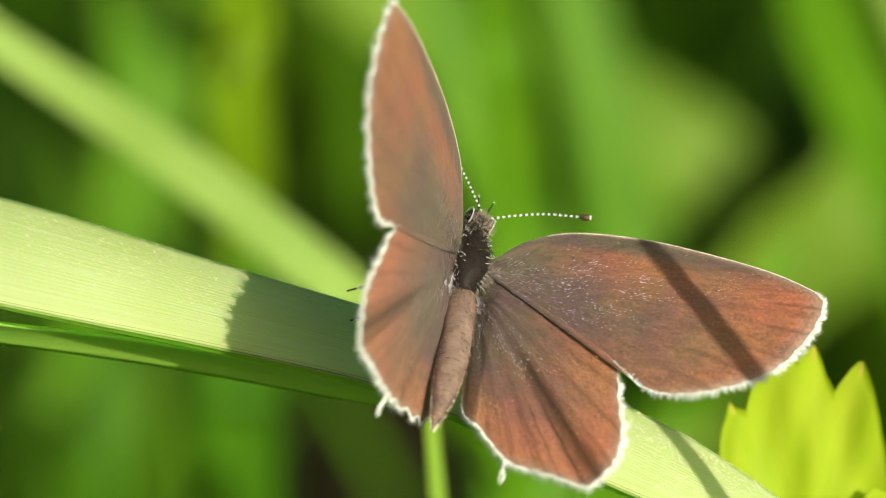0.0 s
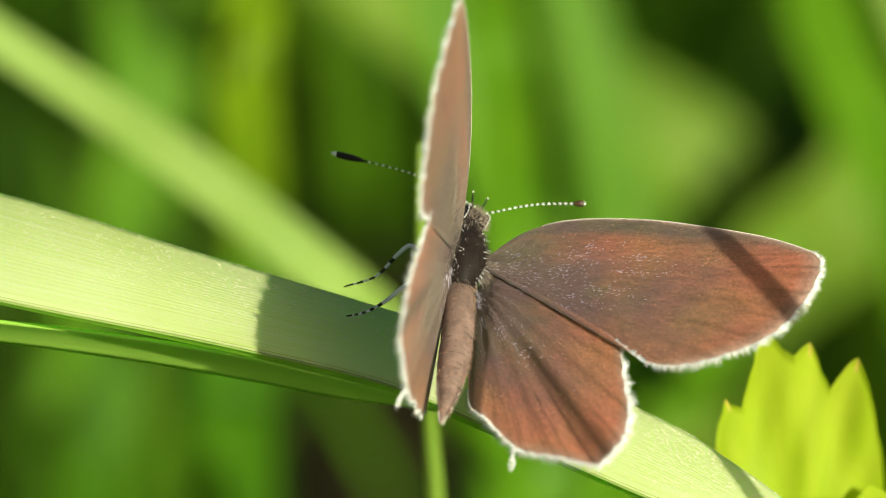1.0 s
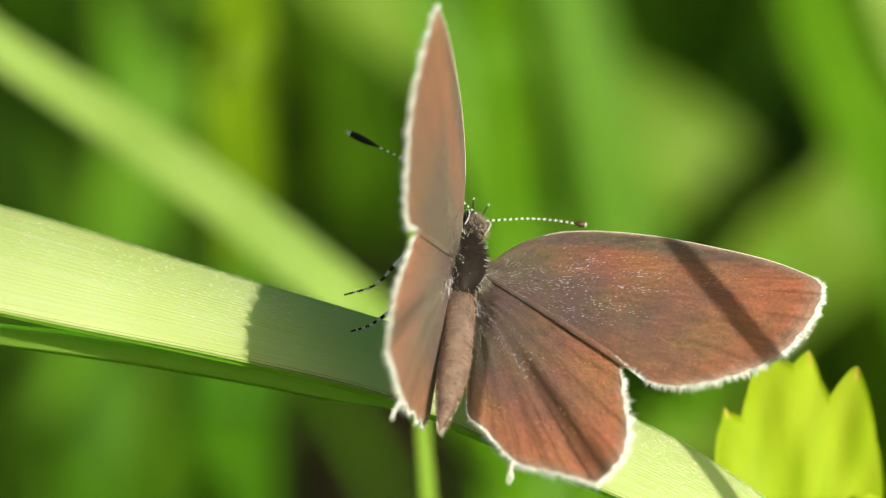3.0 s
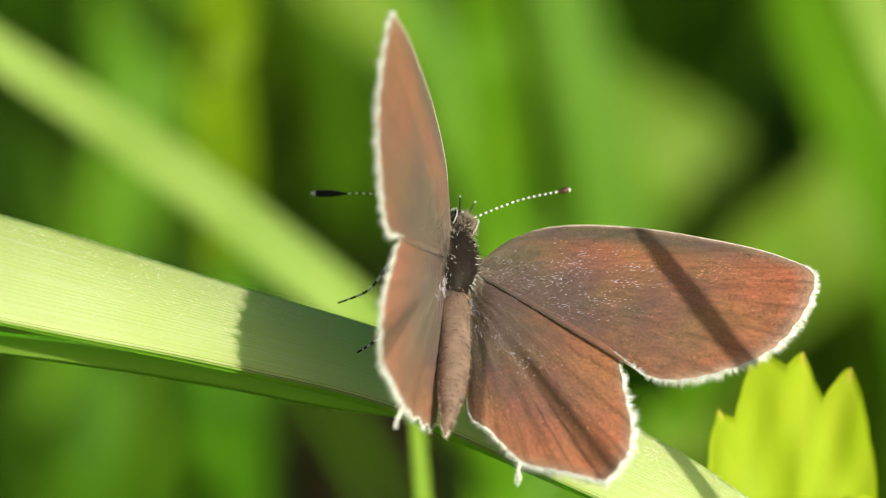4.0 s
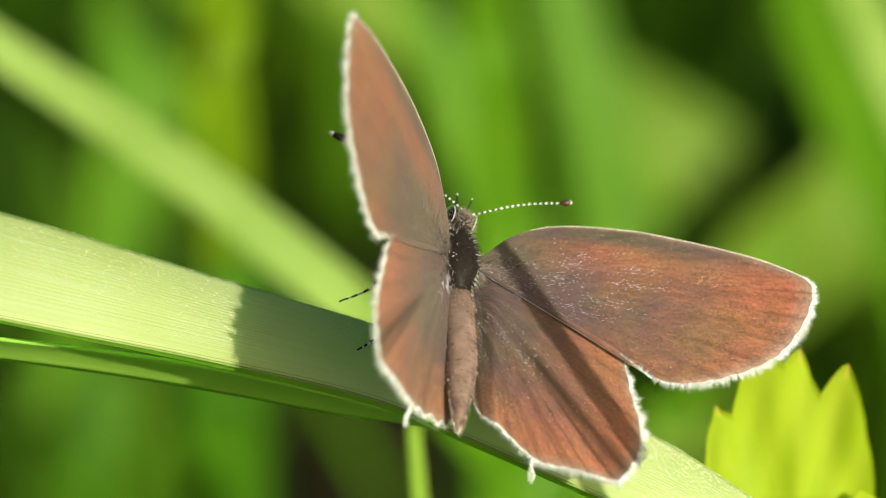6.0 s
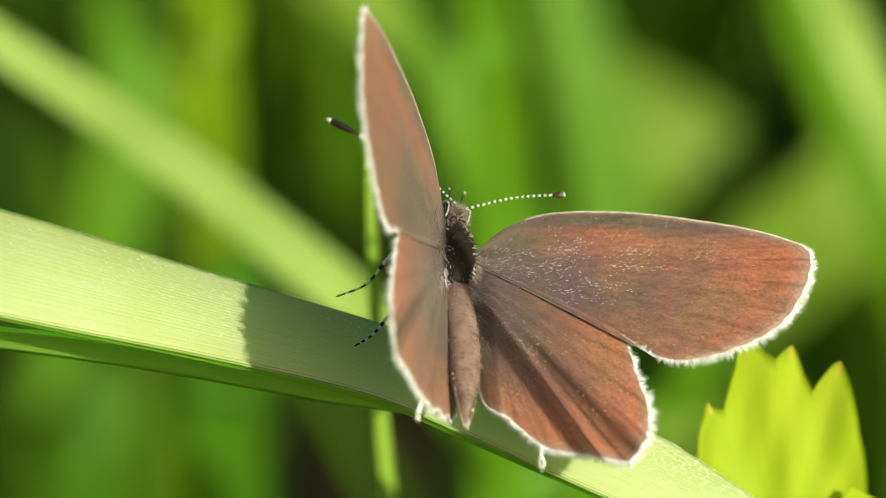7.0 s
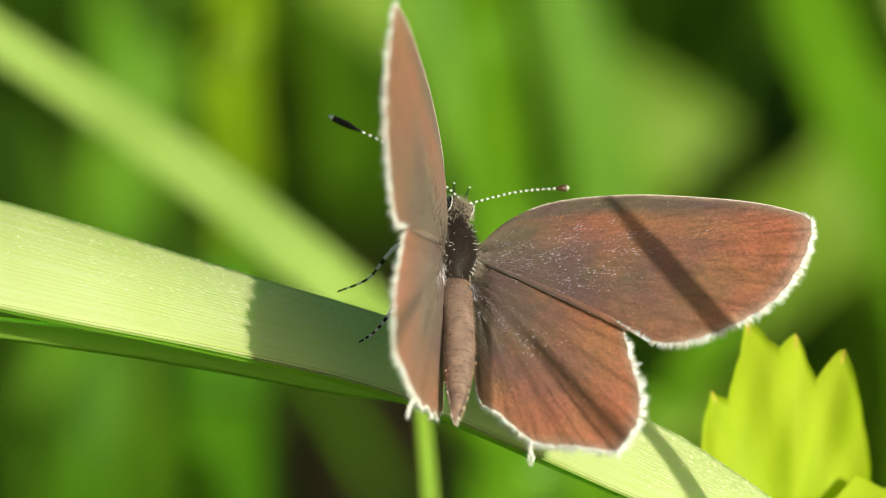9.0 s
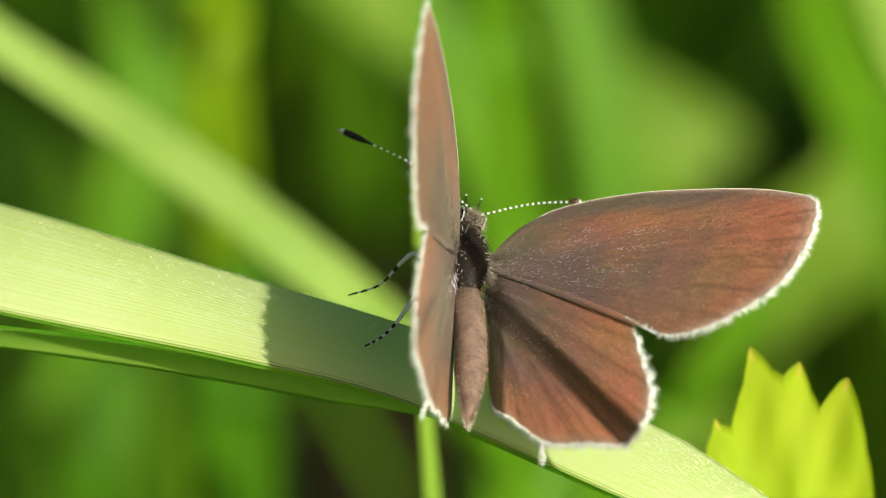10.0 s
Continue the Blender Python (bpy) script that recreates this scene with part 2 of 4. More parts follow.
M_CLUB = plain("brown_club", (0.05, 0.024, 0.012), 0.4, 0.4, 0.3)
M_ORANGE = plain("orange_scales", (0.70, 0.28, 0.05), 0.6, 0.2, 0.2)
M_SOIL = plain("mossy_soil", (0.03, 0.062, 0.007), 0.9, 0.1, 0.7, 60)
M_GAP_SHADE = plain("gap_shade_earth", (0.026, 0.020, 0.008), 0.95, 0.1, 0.6, 220)


# ---- builders ----
def finish(name, bm, mats, parent=None, label="", smooth=True):
    me = bpy.data.meshes.new(name)
    for f in bm.faces:
        f.smooth = smooth
    bm.to_mesh(me)
    bm.free()
    for m in (mats if isinstance(mats, (list, tuple)) else [mats]):
        me.materials.append(m)
    ob = new(name, me)
    if parent is not None:
        ob.parent = parent
    if label:
        ob["label"] = label
    return ob


part = finish


def spline(pts, n):
    """n + 1 places on a smooth curve through pts (tuples of any length)."""
    pts = [np.array(p, float) for p in pts]
    pts = [2 * pts[0] - pts[1]] + pts + [2 * pts[-1] - pts[-2]]
    out = []
    for i in range(n + 1):
        s = i / n * (len(pts) - 3)
        k = min(int(s), len(pts) - 4)
        f = s - k
        a, b, c, d = pts[k:k + 4]
        out.append(0.5 * (2 * b + (c - a) * f + (2 * a - 5 * b + 4 * c - d) * f * f + (3 * b - a - 3 * c + d) * f ** 3))
    return out


def ribbon(pts, widths, face, steps=36, cup=0.18, thick=0.22, twist=0.0):
    """A leaf blade along pts (world metres), widths in millimetres, its face turned to the way face; channelled, with thickness."""
    bm = bmesh.new()
    uv = bm.loops.layers.uv.new("UVMap")
    line = [Vector(p) for p in spline([tuple(p) for p in pts], steps)]
    wide = [max(0.05, float(w[0])) for w in spline([(w,) for w in widths], steps)]
    rows, run, cols = [], 0.0, 9
    runs = []
    for i, p in enumerate(line):
        way = (line[min(i + 1, steps)] - line[max(i - 1, 0)]).normalized()
        up = Vector(face) - way * way.dot(Vector(face))
        up = (Matrix.Rotation(radians(twist * i / steps), 3, way) @ up).normalized()
        side = way.cross(up)
        row = []
        for back in (0, 1):
            for j in range(cols):
                q = (j / (cols - 1) - 0.5)
                h = cup * wide[i] * (4 * q * q) - thick * back * (1 - 1.6 * q * q)
                row.append(bm.verts.new(p + side * (q * wide[i] * MM) + up * (h * MM)))
        rows.append(row)
        runs.append(run)
        if i < steps:
            run += (line[i + 1] - p).length * 100
    for i in range(steps):
        for back in (0, 1):
            for j in range(cols - 1):
                o = back * cols + j
                quad = [rows[i][o], rows[i][o + 1], rows[i + 1][o + 1], rows[i + 1][o]]
                f = bm.faces.new(quad if not back else quad[::-1])
                where = {rows[i][o]: (j, i), rows[i][o + 1]: (j + 1, i), rows[i + 1][o + 1]: (j + 1, i + 1), rows[i + 1][o]: (j, i + 1)}
                for lp in f.loops:
                    jj, ii = where[lp.vert]
                    lp[uv].uv = (jj / (cols - 1), runs[ii])
        for o in (0, cols - 1):
            a, b = rows[i][o], rows[i + 1][o]
            c, d = rows[i + 1][o + cols], rows[i][o + cols]
            bm.faces.new([a, b, c, d] if o == 0 else [d, c, b, a])
    return bm


def root_under(p, lean=(0, 0)):
    """The place on the ground where a blade that passes p starts."""
    return Vector((p[0] + lean[0], p[1] + lean[1], -0.002))


def ball(bm, centre, radii, turn=None, segs=14, mat=0):
    before = set(bm.faces)
    m = Matrix.Translation(centre) @ (turn.to_4x4() if turn else Matrix()) @ Matrix.Diagonal((*radii, 1))
    bmesh.ops.create_uvsphere(bm, u_segments=segs, v_segments=max(6, segs * 2 // 3), radius=1, matrix=m)
    for f in set(bm.faces) - before:
        f.material_index = mat


def tube(bm, pts, radii, sides=8, mats=None):
    """A tube through pts; mats gives each ring's material."""
    rings = []
    up = Vector((0.3, 0.2, 0.93))
    for i, p in enumerate(pts):
        way = (Vector(pts[min(i + 1, len(pts) - 1)]) - Vector(pts[max(i - 1, 0)])).normalized()
        a = way.cross(up).normalized()
        b = way.cross(a)
        rings.append([bm.verts.new(Vector(p) + (a * math.cos(k * math.tau / sides) + b * math.sin(k * math.tau / sides)) * radii[i])
                      for k in range(sides)])
    for i in range(len(pts) - 1):
        for k in range(sides):
            f = bm.faces.new([rings[i][k], rings[i][(k + 1) % sides], rings[i + 1][(k + 1) % sides], rings[i + 1][k]])
            f.material_index = mats[i] if mats else 0
    for ring, m in ((rings[0][::-1], 0), (rings[-1], -1)):
        f = bm.faces.new(ring)
        f.material_index = mats[m] if mats else 0


def hair(bm, p, way, length, width, mat=0):
    """A fine three-sided bristle."""
    way = Vector(way).normalized()
    a = way.orthogonal().normalized()
    b = way.cross(a)
    base = [bm.verts.new(Vector(p) + (a * math.cos(k * 2.094) + b * math.sin(k * 2.094)) * width) for k in range(3)]
    tip = bm.verts.new(Vector(p) + way * length)
    for k in range(3):
        f = bm.faces.new([base[k], base[(k + 1) % 3], tip])
        f.material_index = mat


# ---- ground ----
bm = bmesh.new()
N = 60
grid = [[None] * (N + 1) for _ in range(N + 1)]
for i in range(N + 1):
    for j in range(N + 1):
        a, b = (i / N - 0.5) * 2, (j / N - 0.5) * 2
        x, y = math.copysign(abs(a) ** 5 * 400 + abs(a) * 1.2, a), math.copysign(abs(b) ** 5 * 400 + abs(b) * 1.2, b) + 0.4
        grid[i][j] = bm.verts.new((x, y, 0.012 * noise.noise((x * 9, y * 9, 0)) if abs(x) < 3 and abs(y) < 3 else 0))
for i in range(N):
    for j in range(N):
        bm.faces.new([grid[i][j], grid[i + 1][j], grid[i + 1][j + 1], grid[i][j + 1]])
tagged(finish("ground", bm, M_SOIL), "dark damp meadow soil between grasses", "ground", kind="structure")

# dark brown disc on the ground, painting the deep shade of the sward's gap
bm = bmesh.new()
hub_vert = bm.verts.new((-0.012, 0.34, 0.012))
ring = [bm.verts.new((-0.012 + (0.014 + 0.006 * noise.noise((a, 1, 0))) * math.cos(a), 0.34 + (0.11 + 0.02 * noise.noise((a, 5, 0))) * math.sin(a), 0.012 * noise.noise(((-0.012 + 0.014 * math.cos(a)) * 9, (0.34 + 0.11 * math.sin(a)) * 9, 0)) - 0.001))
        for a in [k * math.tau / 40 for k in range(40)]]
for k in range(40):
    bm.faces.new([hub_vert, ring[k], ring[(k + 1) % 40]])
tagged(finish("gap_shade_patch", bm, M_GAP_SHADE), "dark brown ground patch, painted for the deep shade in the meadow gap", "ground", kind="structure")

# ---- the blade on which the butterfly sits ----
def perch_blade():
    bm = bmesh.new()
    uv = bm.loops.layers.uv.new("UVMap")
    steps, cols = 70, 14
    # right, up, back; width of the upper half; width of the folded half (mm)
    line = spline([(-60, 2.4, -24, 6.0, 0.3), (-36, 5.0, -6, 5.9, 0.3), (-18, 0.86, 0, 5.75, 0.25), (-7.7, -1.8, 0, 4.4, 0.35), (-1.7, -3.45, 0, 3.8, 0.4),
                   (2.3, -4.98, 0, 4.05, 0.4), (6.9, -7.0, 0.2, 4.1, 0.35), (9.5, -8.3, 0.4, 3.5, 0.25), (13.0, -10.3, 0.5, 1.9, 0.15), (15.2, -11.7, 0.5, 0.1, 0.05)], steps)
    face = Vector((0.214, 0.751, 0.625))
    rows, runs, run = [], [], 0.0
    for i, q in enumerate(line):
        p = Vector(q[:3])
        way = (Vector(line[min(i + 1, steps)][:3]) - Vector(line[max(i - 1, 0)][:3])).normalized()
        up = (face - way * way.dot(face)).normalized()
        side = way.cross(up)
        fold = (-0.36 * side - 0.933 * up)
        flare = (-0.22 * side - 0.975 * up)
        row = []
        for back in (0, 1):
            for j in range(2 * cols + 1):
                if j <= cols:
                    f = j / cols
                    v = p + side * ((f - 0.5) * q[3]) + up * (-0.5 * (f - 0.45) ** 2 * q[3] * 0.6)
                else:
                    f = (j - cols) / cols
                    v = p + side * (0.5 * q[3]) + fold * (min(f, 0.55) * q[4]) + flare * (max(0, f - 0.55) * q[4]) + up * (-0.5 * 0.3 * q[3] * 0.6)
                if back:
                    v = v - up * 0.16 if j < cols else v - side * 0.2 - up * 0.16 if j == cols else v - (0.8 * side - 0.6 * up) * 0.16
                row.append(bm.verts.new(at(*v)))
        rows.append(row)
        runs.append(run)
        if i < steps:
            run += (Vector(line[i + 1][:3]) - p).length * 0.1
    n = 2 * cols + 1
    for i in range(steps):
        for back in (0, 1):
            for j in range(n - 1):
                o = back * n + j
                quad = [rows[i][o], rows[i][o + 1], rows[i + 1][o + 1], rows[i + 1][o]]
                f = bm.faces.new(quad if not back else quad[::-1])
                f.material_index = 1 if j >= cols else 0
                for lp in f.loops:
                    ii = i if lp.vert in rows[i][o:o + 2] else i + 1
                    jj = j if lp.vert in (rows[i][o], rows[i + 1][o]) else j + 1
                    lp[uv].uv = (jj / cols, runs[ii])
        for o in (0, n - 1):
            quad = [rows[i][o], rows[i + 1][o], rows[i + 1][o + n], rows[i][o + n]]
            bm.faces.new(quad if o == 0 else quad[::-1])
    keel = [r[cols].co.copy() for r in rows[6:68]]
    glint = bmesh.new()
    rnd = random.Random(5)
    # small glassy bristles whose pale colour stands in for glints on the leaf
    for _ in range(5500):
        i, j = rnd.uniform(16, 64), min(cols - 0.02, abs(rnd.gauss(0, 6)) if rnd.random() < 0.6 else rnd.uniform(0, cols))
        ii, jj = int(i), int(j)
        p = rows[ii][jj].co.lerp(rows[ii][jj + 1].co, j - jj).lerp(rows[ii + 1][jj].co.lerp(rows[ii + 1][jj + 1].co, j - jj), i - ii)
        along = (rows[ii + 1][jj].co - rows[ii][jj].co).normalized()
        across = (rows[ii][jj + 1].co - rows[ii][jj].co).normalized()
        up = across.cross(along)
        if up.z < 0:
            up = -up
        ln, wd = rnd.uniform(0.015, 0.06) * MM, rnd.uniform(0.006, 0.012) * MM
        q = [glint.verts.new(p + along * ln * a + across * wd * b + up * 0.004 * MM) for a, b in ((-1, 0), (0, -1), (1, 0), (0, 1))]
        tip = glint.verts.new(p + up * rnd.uniform(0.008, 0.03) * MM)
        for k in range(4):
            glint.faces.new([q[k], q[(k + 1) % 4], tip])
    for i in range(14, 66):                                     # fine teeth along the keel
        for k in range(9):
            p = rows[i][cols].co.lerp(rows[i + 1][cols].co, k / 9)
            along = (rows[i + 1][cols].co - rows[i][cols].co).normalized()
            out = (rows[i][cols].co - rows[i][cols - 2].co).normalized()
            hair(glint, p - out * 0.02 * MM, out + along * 0.6, rnd.uniform(0.04, 0.09) * MM, 0.02 * MM)
    thing = new("grass_plant")
    tagged(thing, "broad pale green folded grass blade with fine ribs, carrying the butterfly", "grass")
    leaf = part("leaf_blade", bm, [M_PERCH, M_FOLD_SHADE], thing)
    tagged(part("glint_bristle_dusting", glint, M_GLINT, leaf, "tiny glassy bristles, pale to stand for the leaf's glints"), kind="stuff")
    foot = at(-60, 2.0, -24)
    stalk = bmesh.new()
    pts = spline([tuple(root_under(foot, (-0.03, 0.0))), tuple(foot + Vector((-0.024, 0, -0.12))), tuple(foot + Vector((-0.008, 0, -0.03))), tuple(foot + Vector((0.002, 0, 0.0)))], 16)
    tube(stalk, [Vector(p) for p in pts], [0.0016 - 0.00003 * i for i in range(17)], 10)
    part("stalk", stalk, M_GREEN, thing)
    rib = bmesh.new()
    tube(rib, keel, [0.055 * MM] * len(keel), 8)
    part("midrib", rib, M_PALE, leaf, "pale rounded keel")
    return thing


PERCH_BLADE = perch_blade()


# ---- the grasses behind ----
def grass(label, pts, widths, mat, face=(0.35, -0.75, 0.55), lean=(0, 0), twist=0.0, cup=0.18):
    """A grass blade given from its upper end downwards (mm in the leaning axes); it runs on to its root in the ground."""
    line = [at(*p) for p in pts]
    last = line[-1]
    r = root_under(last, lean)
    line += [last.lerp(r, 0.5) + Vector((0, 0, 0.01)), r]
    widths = list(widths) + [widths[-1], widths[-1] * 0.7]
    base = line[-1].copy()
    bm = ribbon([p - base for p in line], widths, face, cup=cup, twist=twist)
    thing = new("grass_plant")
    thing.matrix_world = Matrix.Translation(base)
    tagged(thing, label, "grass", group="meadow grass blades")
    part("leaf_blade", bm, mat, thing)
    return thing, base


grass("long pale sunlit grass blade leaning across behind the perch", [(-46.9, 22.9, -43), (-26.8, 13.6, -52), (-22.5, 10.4, -55), (-13.9, 4.6, -55), (-6.7, -1.0, -55), (-1.0, -6.2, -61), (6.6, -14.3, -75)],
      [0.6, 1.6, 1.95, 2.5, 2.7, 2.7, 2.8], M_PALE)
YELLOW, YELLOW_BASE = grass("upright yellow-green grass blade, out of focus", [(-8.9, 66.2, -37), (-11.8, 17.5, -83), (-12.7, 11.7, -89), (-12.6, 4.9, -96), (-13.1, -4.4, -110), (-15.5, -18.7, -131)], [0.5, 3.8, 4.1, 4.3, 4.4, 4.7], M_YELLOW)
grass("wide deep green grass blade", [(-25.6, 84.8, -174), (-26.6, 27.2, -199), (-26.8, 14.9, -199), (-28.1, 4.6, -200), (-34.5, -11.0, -202), (-42.0, -24.0, -204)], [1.0, 9.4, 8.8, 7.0, 3.8, 3.0], M_GREEN)
grass("bright green upright grass blade", [(1.1, 55.9, -49), (2.7, 18.7, -97), (3.6, 10.5, -104), (4.5, 0.8, -112), (4.4, -17.6, -117)], [0.4, 3.6, 4.3, 4.5, 4.2], M_GREEN)
grass("green grass blade leaning to one side", [(-12.1, 53.7, -111), (-1.8, 20.9, -124), (1.9, 9.5, -125), (5.7, -1.6, -125), (8.7, -18.2, -127)], [0.6, 4.3, 5.2, 5.6, 5.5], M_GREEN)
grass("green grass blade in the back", [(5.0, 43.7, -198), (10.2, 27.1, -200), (14.0, 12.3, -201), (16.7, -1.9, -203), (18.1, -25.2, -205)], [1.0, 5.6, 7.1, 8.7, 7.9], M_GREEN)
grass("drooping olive grass blade far back", [(11.6, 19.5, -207), (15.8, 13.9, -208), (21.0, 9.2, -208), (26.9, 5.5, -209), (29.8, -0.9, -210), (31.0, -12.1, -211)], [0.9, 8.0, 10.8, 8.3, 3.3, 1.8], M_OLIVE)
grass("tall bright green grass blade", [(11.1, 55.5, -97), (25.5, 21.9, -136), (30.3, 12.5, -146), (36.3, 1.0, -157), (43.9, -23.1, -193)], [0.8, 5.9, 6.7, 6.8, 7.1], M_GREEN)
RIGHT, RIGHT_BASE = grass("tall pale green grass blade", [(15.6, 44.1, -75), (26.9, 18.4, -93), (32.1, 8.6, -101), (37.6, -2.2, -113), (44.8, -21.9, -141)], [0.5, 3.3, 3.6, 3.8, 3.8], M_PALE)
grass("arched pale olive grass blade", [(74.6, 23.7, -174), (43.9, 9.6, -192), (35.5, 2.3, -193), (28.5, -4.0, -194), (21.0, -15.1, -195), (17.6, -23.2, -196)], [1.7, 9.2, 10.5, 9.8, 7.6, 5.8], M_OLIVE)
grass("green grass blade bent low", [(20.6, 0.7, -82), (18.2, -3.2, -82), (14.3, -9.3, -85), (11.2, -15.9, -93)], [0.4, 2.4, 3.0, 3.0], M_GREEN)
grass("soft green grass blade under the perch", [(-0.9, -7.8, -58), (1.8, -10.0, -63), (4.8, -12.9, -69), (9.2, -17.5, -75)], [0.5, 2.6, 3.8, 4.3], M_GREEN)
grass("green grass blade low behind the perch", [(-12.6, -0.6, -103), (-13.0, -4.3, -104), (-13.6, -9.6, -106), (-14.2, -16.6, -112)], [1.7, 5.6, 6.0, 6.1], M_DEEP)
grass("dim olive grass blade low in the meadow", [(-29.3, 0.0, -202), (-29.7, -6.1, -203), (-30.3, -14.5, -204), (-31.4, -25.0, -205)], [1.2, 3.6, 3.8, 3.6], M_DEEP)
grass("olive grass blade high in the back", [(-30.8, 46.2, -208), (-14.0, 30.6, -210), (-7.6, 24.6, -211), (0.9, 17.6, -212), (9.4, 12.2, -212), (23.6, -4.9, -214)], [1.5, 6.8, 7.6, 7.5, 6.9, 5.9], M_OLIVE)
UNDER, UNDER_BASE = grass("narrow green grass blade running close under the perch", [(0.6, -6.0, -1.6), (-1.9, -5.4, -1.5), (-3.7, -5.0, -1.4), (-7.7, -4.15, -1.3), (-11.7, -3.5, -1.2), (-15.7, -3.0, -1.1), (-24, -2.1, -2.8), (-40, -3.0, -14), (-70, -14, -28)],
                         [0.2, 1.0, 1.6, 2.0, 1.95, 1.8, 1.8, 2.1, 2.4], M_NARROW, face=(0.0, -0.82, -0.565), cup=0.05)
STEM, STEM_BASE = grass("thin straight yellow-green grass stem", [(-0.75, 3.87, -12), (-0.74, 1.77, -12.8), (-0.72, -0.21, -14), (-0.57, -5.9, -18), (-0.23, -10.52, -19.2), (0.1, -15.77, -20.5), (0.31, -24.65, -25), (0.52, -43.6, -36), (0.52, -86.8, -58)],
                        [0.16, 0.43, 0.49, 0.6, 0.71, 0.76, 0.79, 0.83, 0.87], M_STEM, cup=0.2, face=(0.5, -0.65, 0.57))


# ---- the stem whose shadow crosses the wings ----
def shade_stem():
    mid, way = Vector((24.6, 1.6, 26.0)), Vector((0.0, 0.958, 0.287))
    top, low = at(*(mid + way * 4.6)), at(*(mid - way * 20))
    base = root_under(low, (0.01, 0.01))
    pts = [base - base, low.lerp(base, 0.5) - base, low - base, at(*(mid - way * 10)) - base, at(*mid) - base, top - base]
    bm = bmesh.new()
    line = [Vector(p) for p in spline([tuple(p) for p in pts], 30)]
    tube(bm, line, [0.00047 - 0.000004 * i - max(0, i - 26) * 0.00008 for i in range(31)], 10)
    thing = new("grass_stalk_plant")
    thing.matrix_world = Matrix.Translation(base)
    tagged(thing, "thin green grass stem standing beside the perch", "grass stem")
    part("stalk", bm, M_GREEN, thing)
    return thing, base


SHADE, SHADE_BASE = shade_stem()
TIP, TIP_BASE = grass("bent green grass blade whose tip swings over the perch", [(30.7, 2.3, 29.4), (32.0, 2.5, 29.4), (36, 3.8, 29.2), (42, 5.0, 28.6), (50, 3.0, 28), (57, -6, 27), (60, -20, 24), (61, -50, 8)], [0.1, 1.0, 1.6, 2.0, 2.2, 2.2, 2.2, 2.2], M_GREEN, face=(0.5, -0.65, 0.57))


# ---- the toothed leaf ----
M_LEAF = leaf_material("toothed_leaf", (0.32, 0.45, 0.013), (0.50, 0.57, 0.045), (0.46, 0.60, 0.015), 0.5, 9, 0.5)
M_TIP = plain("reddish_tip", (0.46, 0.34, 0.06), 0.5, 0.3, 0.2, 900)


def toothed_leaf():
    """A lobed leaf: five toothed lobes round the stalk's end, each with a sharp reddish tip."""
    hub = (13.6, -12.6)
    # tips and notches, right and up (mm)
    rim = [(10.2, -11.6), (10.2, -9.2), (10.25, -7.5), (10.3, -6.68), (10.46, -6.16), (10.56, -5.64), (10.77, -5.85), (11.18, -5.97), (11.35, -5.2), (11.6, -4.3), (11.68, -3.57), (11.77, -2.95),
           (12.12, -3.2), (12.64, -3.8), (13.06, -4.04), (13.37, -3.7), (13.64, -3.54), (13.85, -3.9), (14.1, -4.6), (14.45, -5.26), (14.87, -4.6), (15.2, -4.2), (15.42, -4.12),
           (15.7, -4.7), (15.97, -5.64), (16.2, -6.8), (16.45, -7.93), (16.5, -9.2), (16.4, -11.6)]
    tips = (5, 11, 16, 22)
    dense, flag = [], []
    for i in range(len(rim) - 1):
        for k in range(6):
            f = k / 6
            a, b = Vector(rim[i]), Vector(rim[i + 1])
            side = Vector((b.y - a.y, a.x - b.x)).normalized()
            dense.append(a.lerp(b, f) - side * (0.03 * math.sin(math.pi * f) * (b - a).length))
            flag.append(max(0.0, 1 - min(abs(i + f - t) for t in tips) / 0.9))
    dense.append(Vector(rim[-1]))
    flag.append(0)
    bm = bmesh.new()
    uv = bm.loops.layers.uv.new("UVMap")
    rings = []
    for back in (0, 1):
        for k in range(11):
            f = 0.06 + 0.94 * (k / 10) ** 0.6
            ring = []
            for i, p in enumerate(dense):
                q = Vector(hub).lerp(p, f)
                wave = 1.8 * ((q - Vector(hub)).length / 9) ** 2 + 0.10 * math.sin(q.x * 2.3 + 0.6 * q.y) + 0.06 * math.sin(q.x * 4.1 - q.y) - 0.2 * back
                ring.append(bm.verts.new(at(q.x, q.y, -6.4 + wave)))
            rings.append(ring)
    m = len(dense)
    for back in (0, 1):
        for k in range(10):
            a, b = rings[back * 11 + k], rings[back * 11 + k + 1]
            for i in range(m - 1):
                quad = [a[i], a[i + 1], b[i + 1], b[i]]
                f = bm.faces.new(quad if back else quad[::-1])
                if k == 9 and max(flag[i], flag[i + 1]) > 0.85:
                    f.material_index = 1
                for lp in f.loops:
                    lp[uv].uv = (i / m, k / 10)
    for i in range(m - 1):
        bm.faces.new([rings[10][i], rings[10][i + 1], rings[21][i + 1], rings[21][i]])
    thing = new("leaf_plant")
    tagged(thing, "bright yellow-green toothed leaf with reddish tips on a stalk", "leaf")
    part("leaf", bm, [M_LEAF, M_TIP], thing)
    stalk = bmesh.new()
    hubp = at(14.0, -12.4, -6.3)
    pts = spline([tuple(root_under(hubp, (0.01, 0.02))), tuple(hubp + Vector((0.006, 0.006, -0.1))), tuple(hubp)], 14)
    tube(stalk, [Vector(p) for p in pts], [0.0009 - 0.00003 * i for i in range(15)], 8)
    part("stalk", stalk, M_GREEN, thing)
    # the edge of a second leaf lower down
    low = bmesh.new()
    uv = low.loops.layers.uv.new("UVMap")
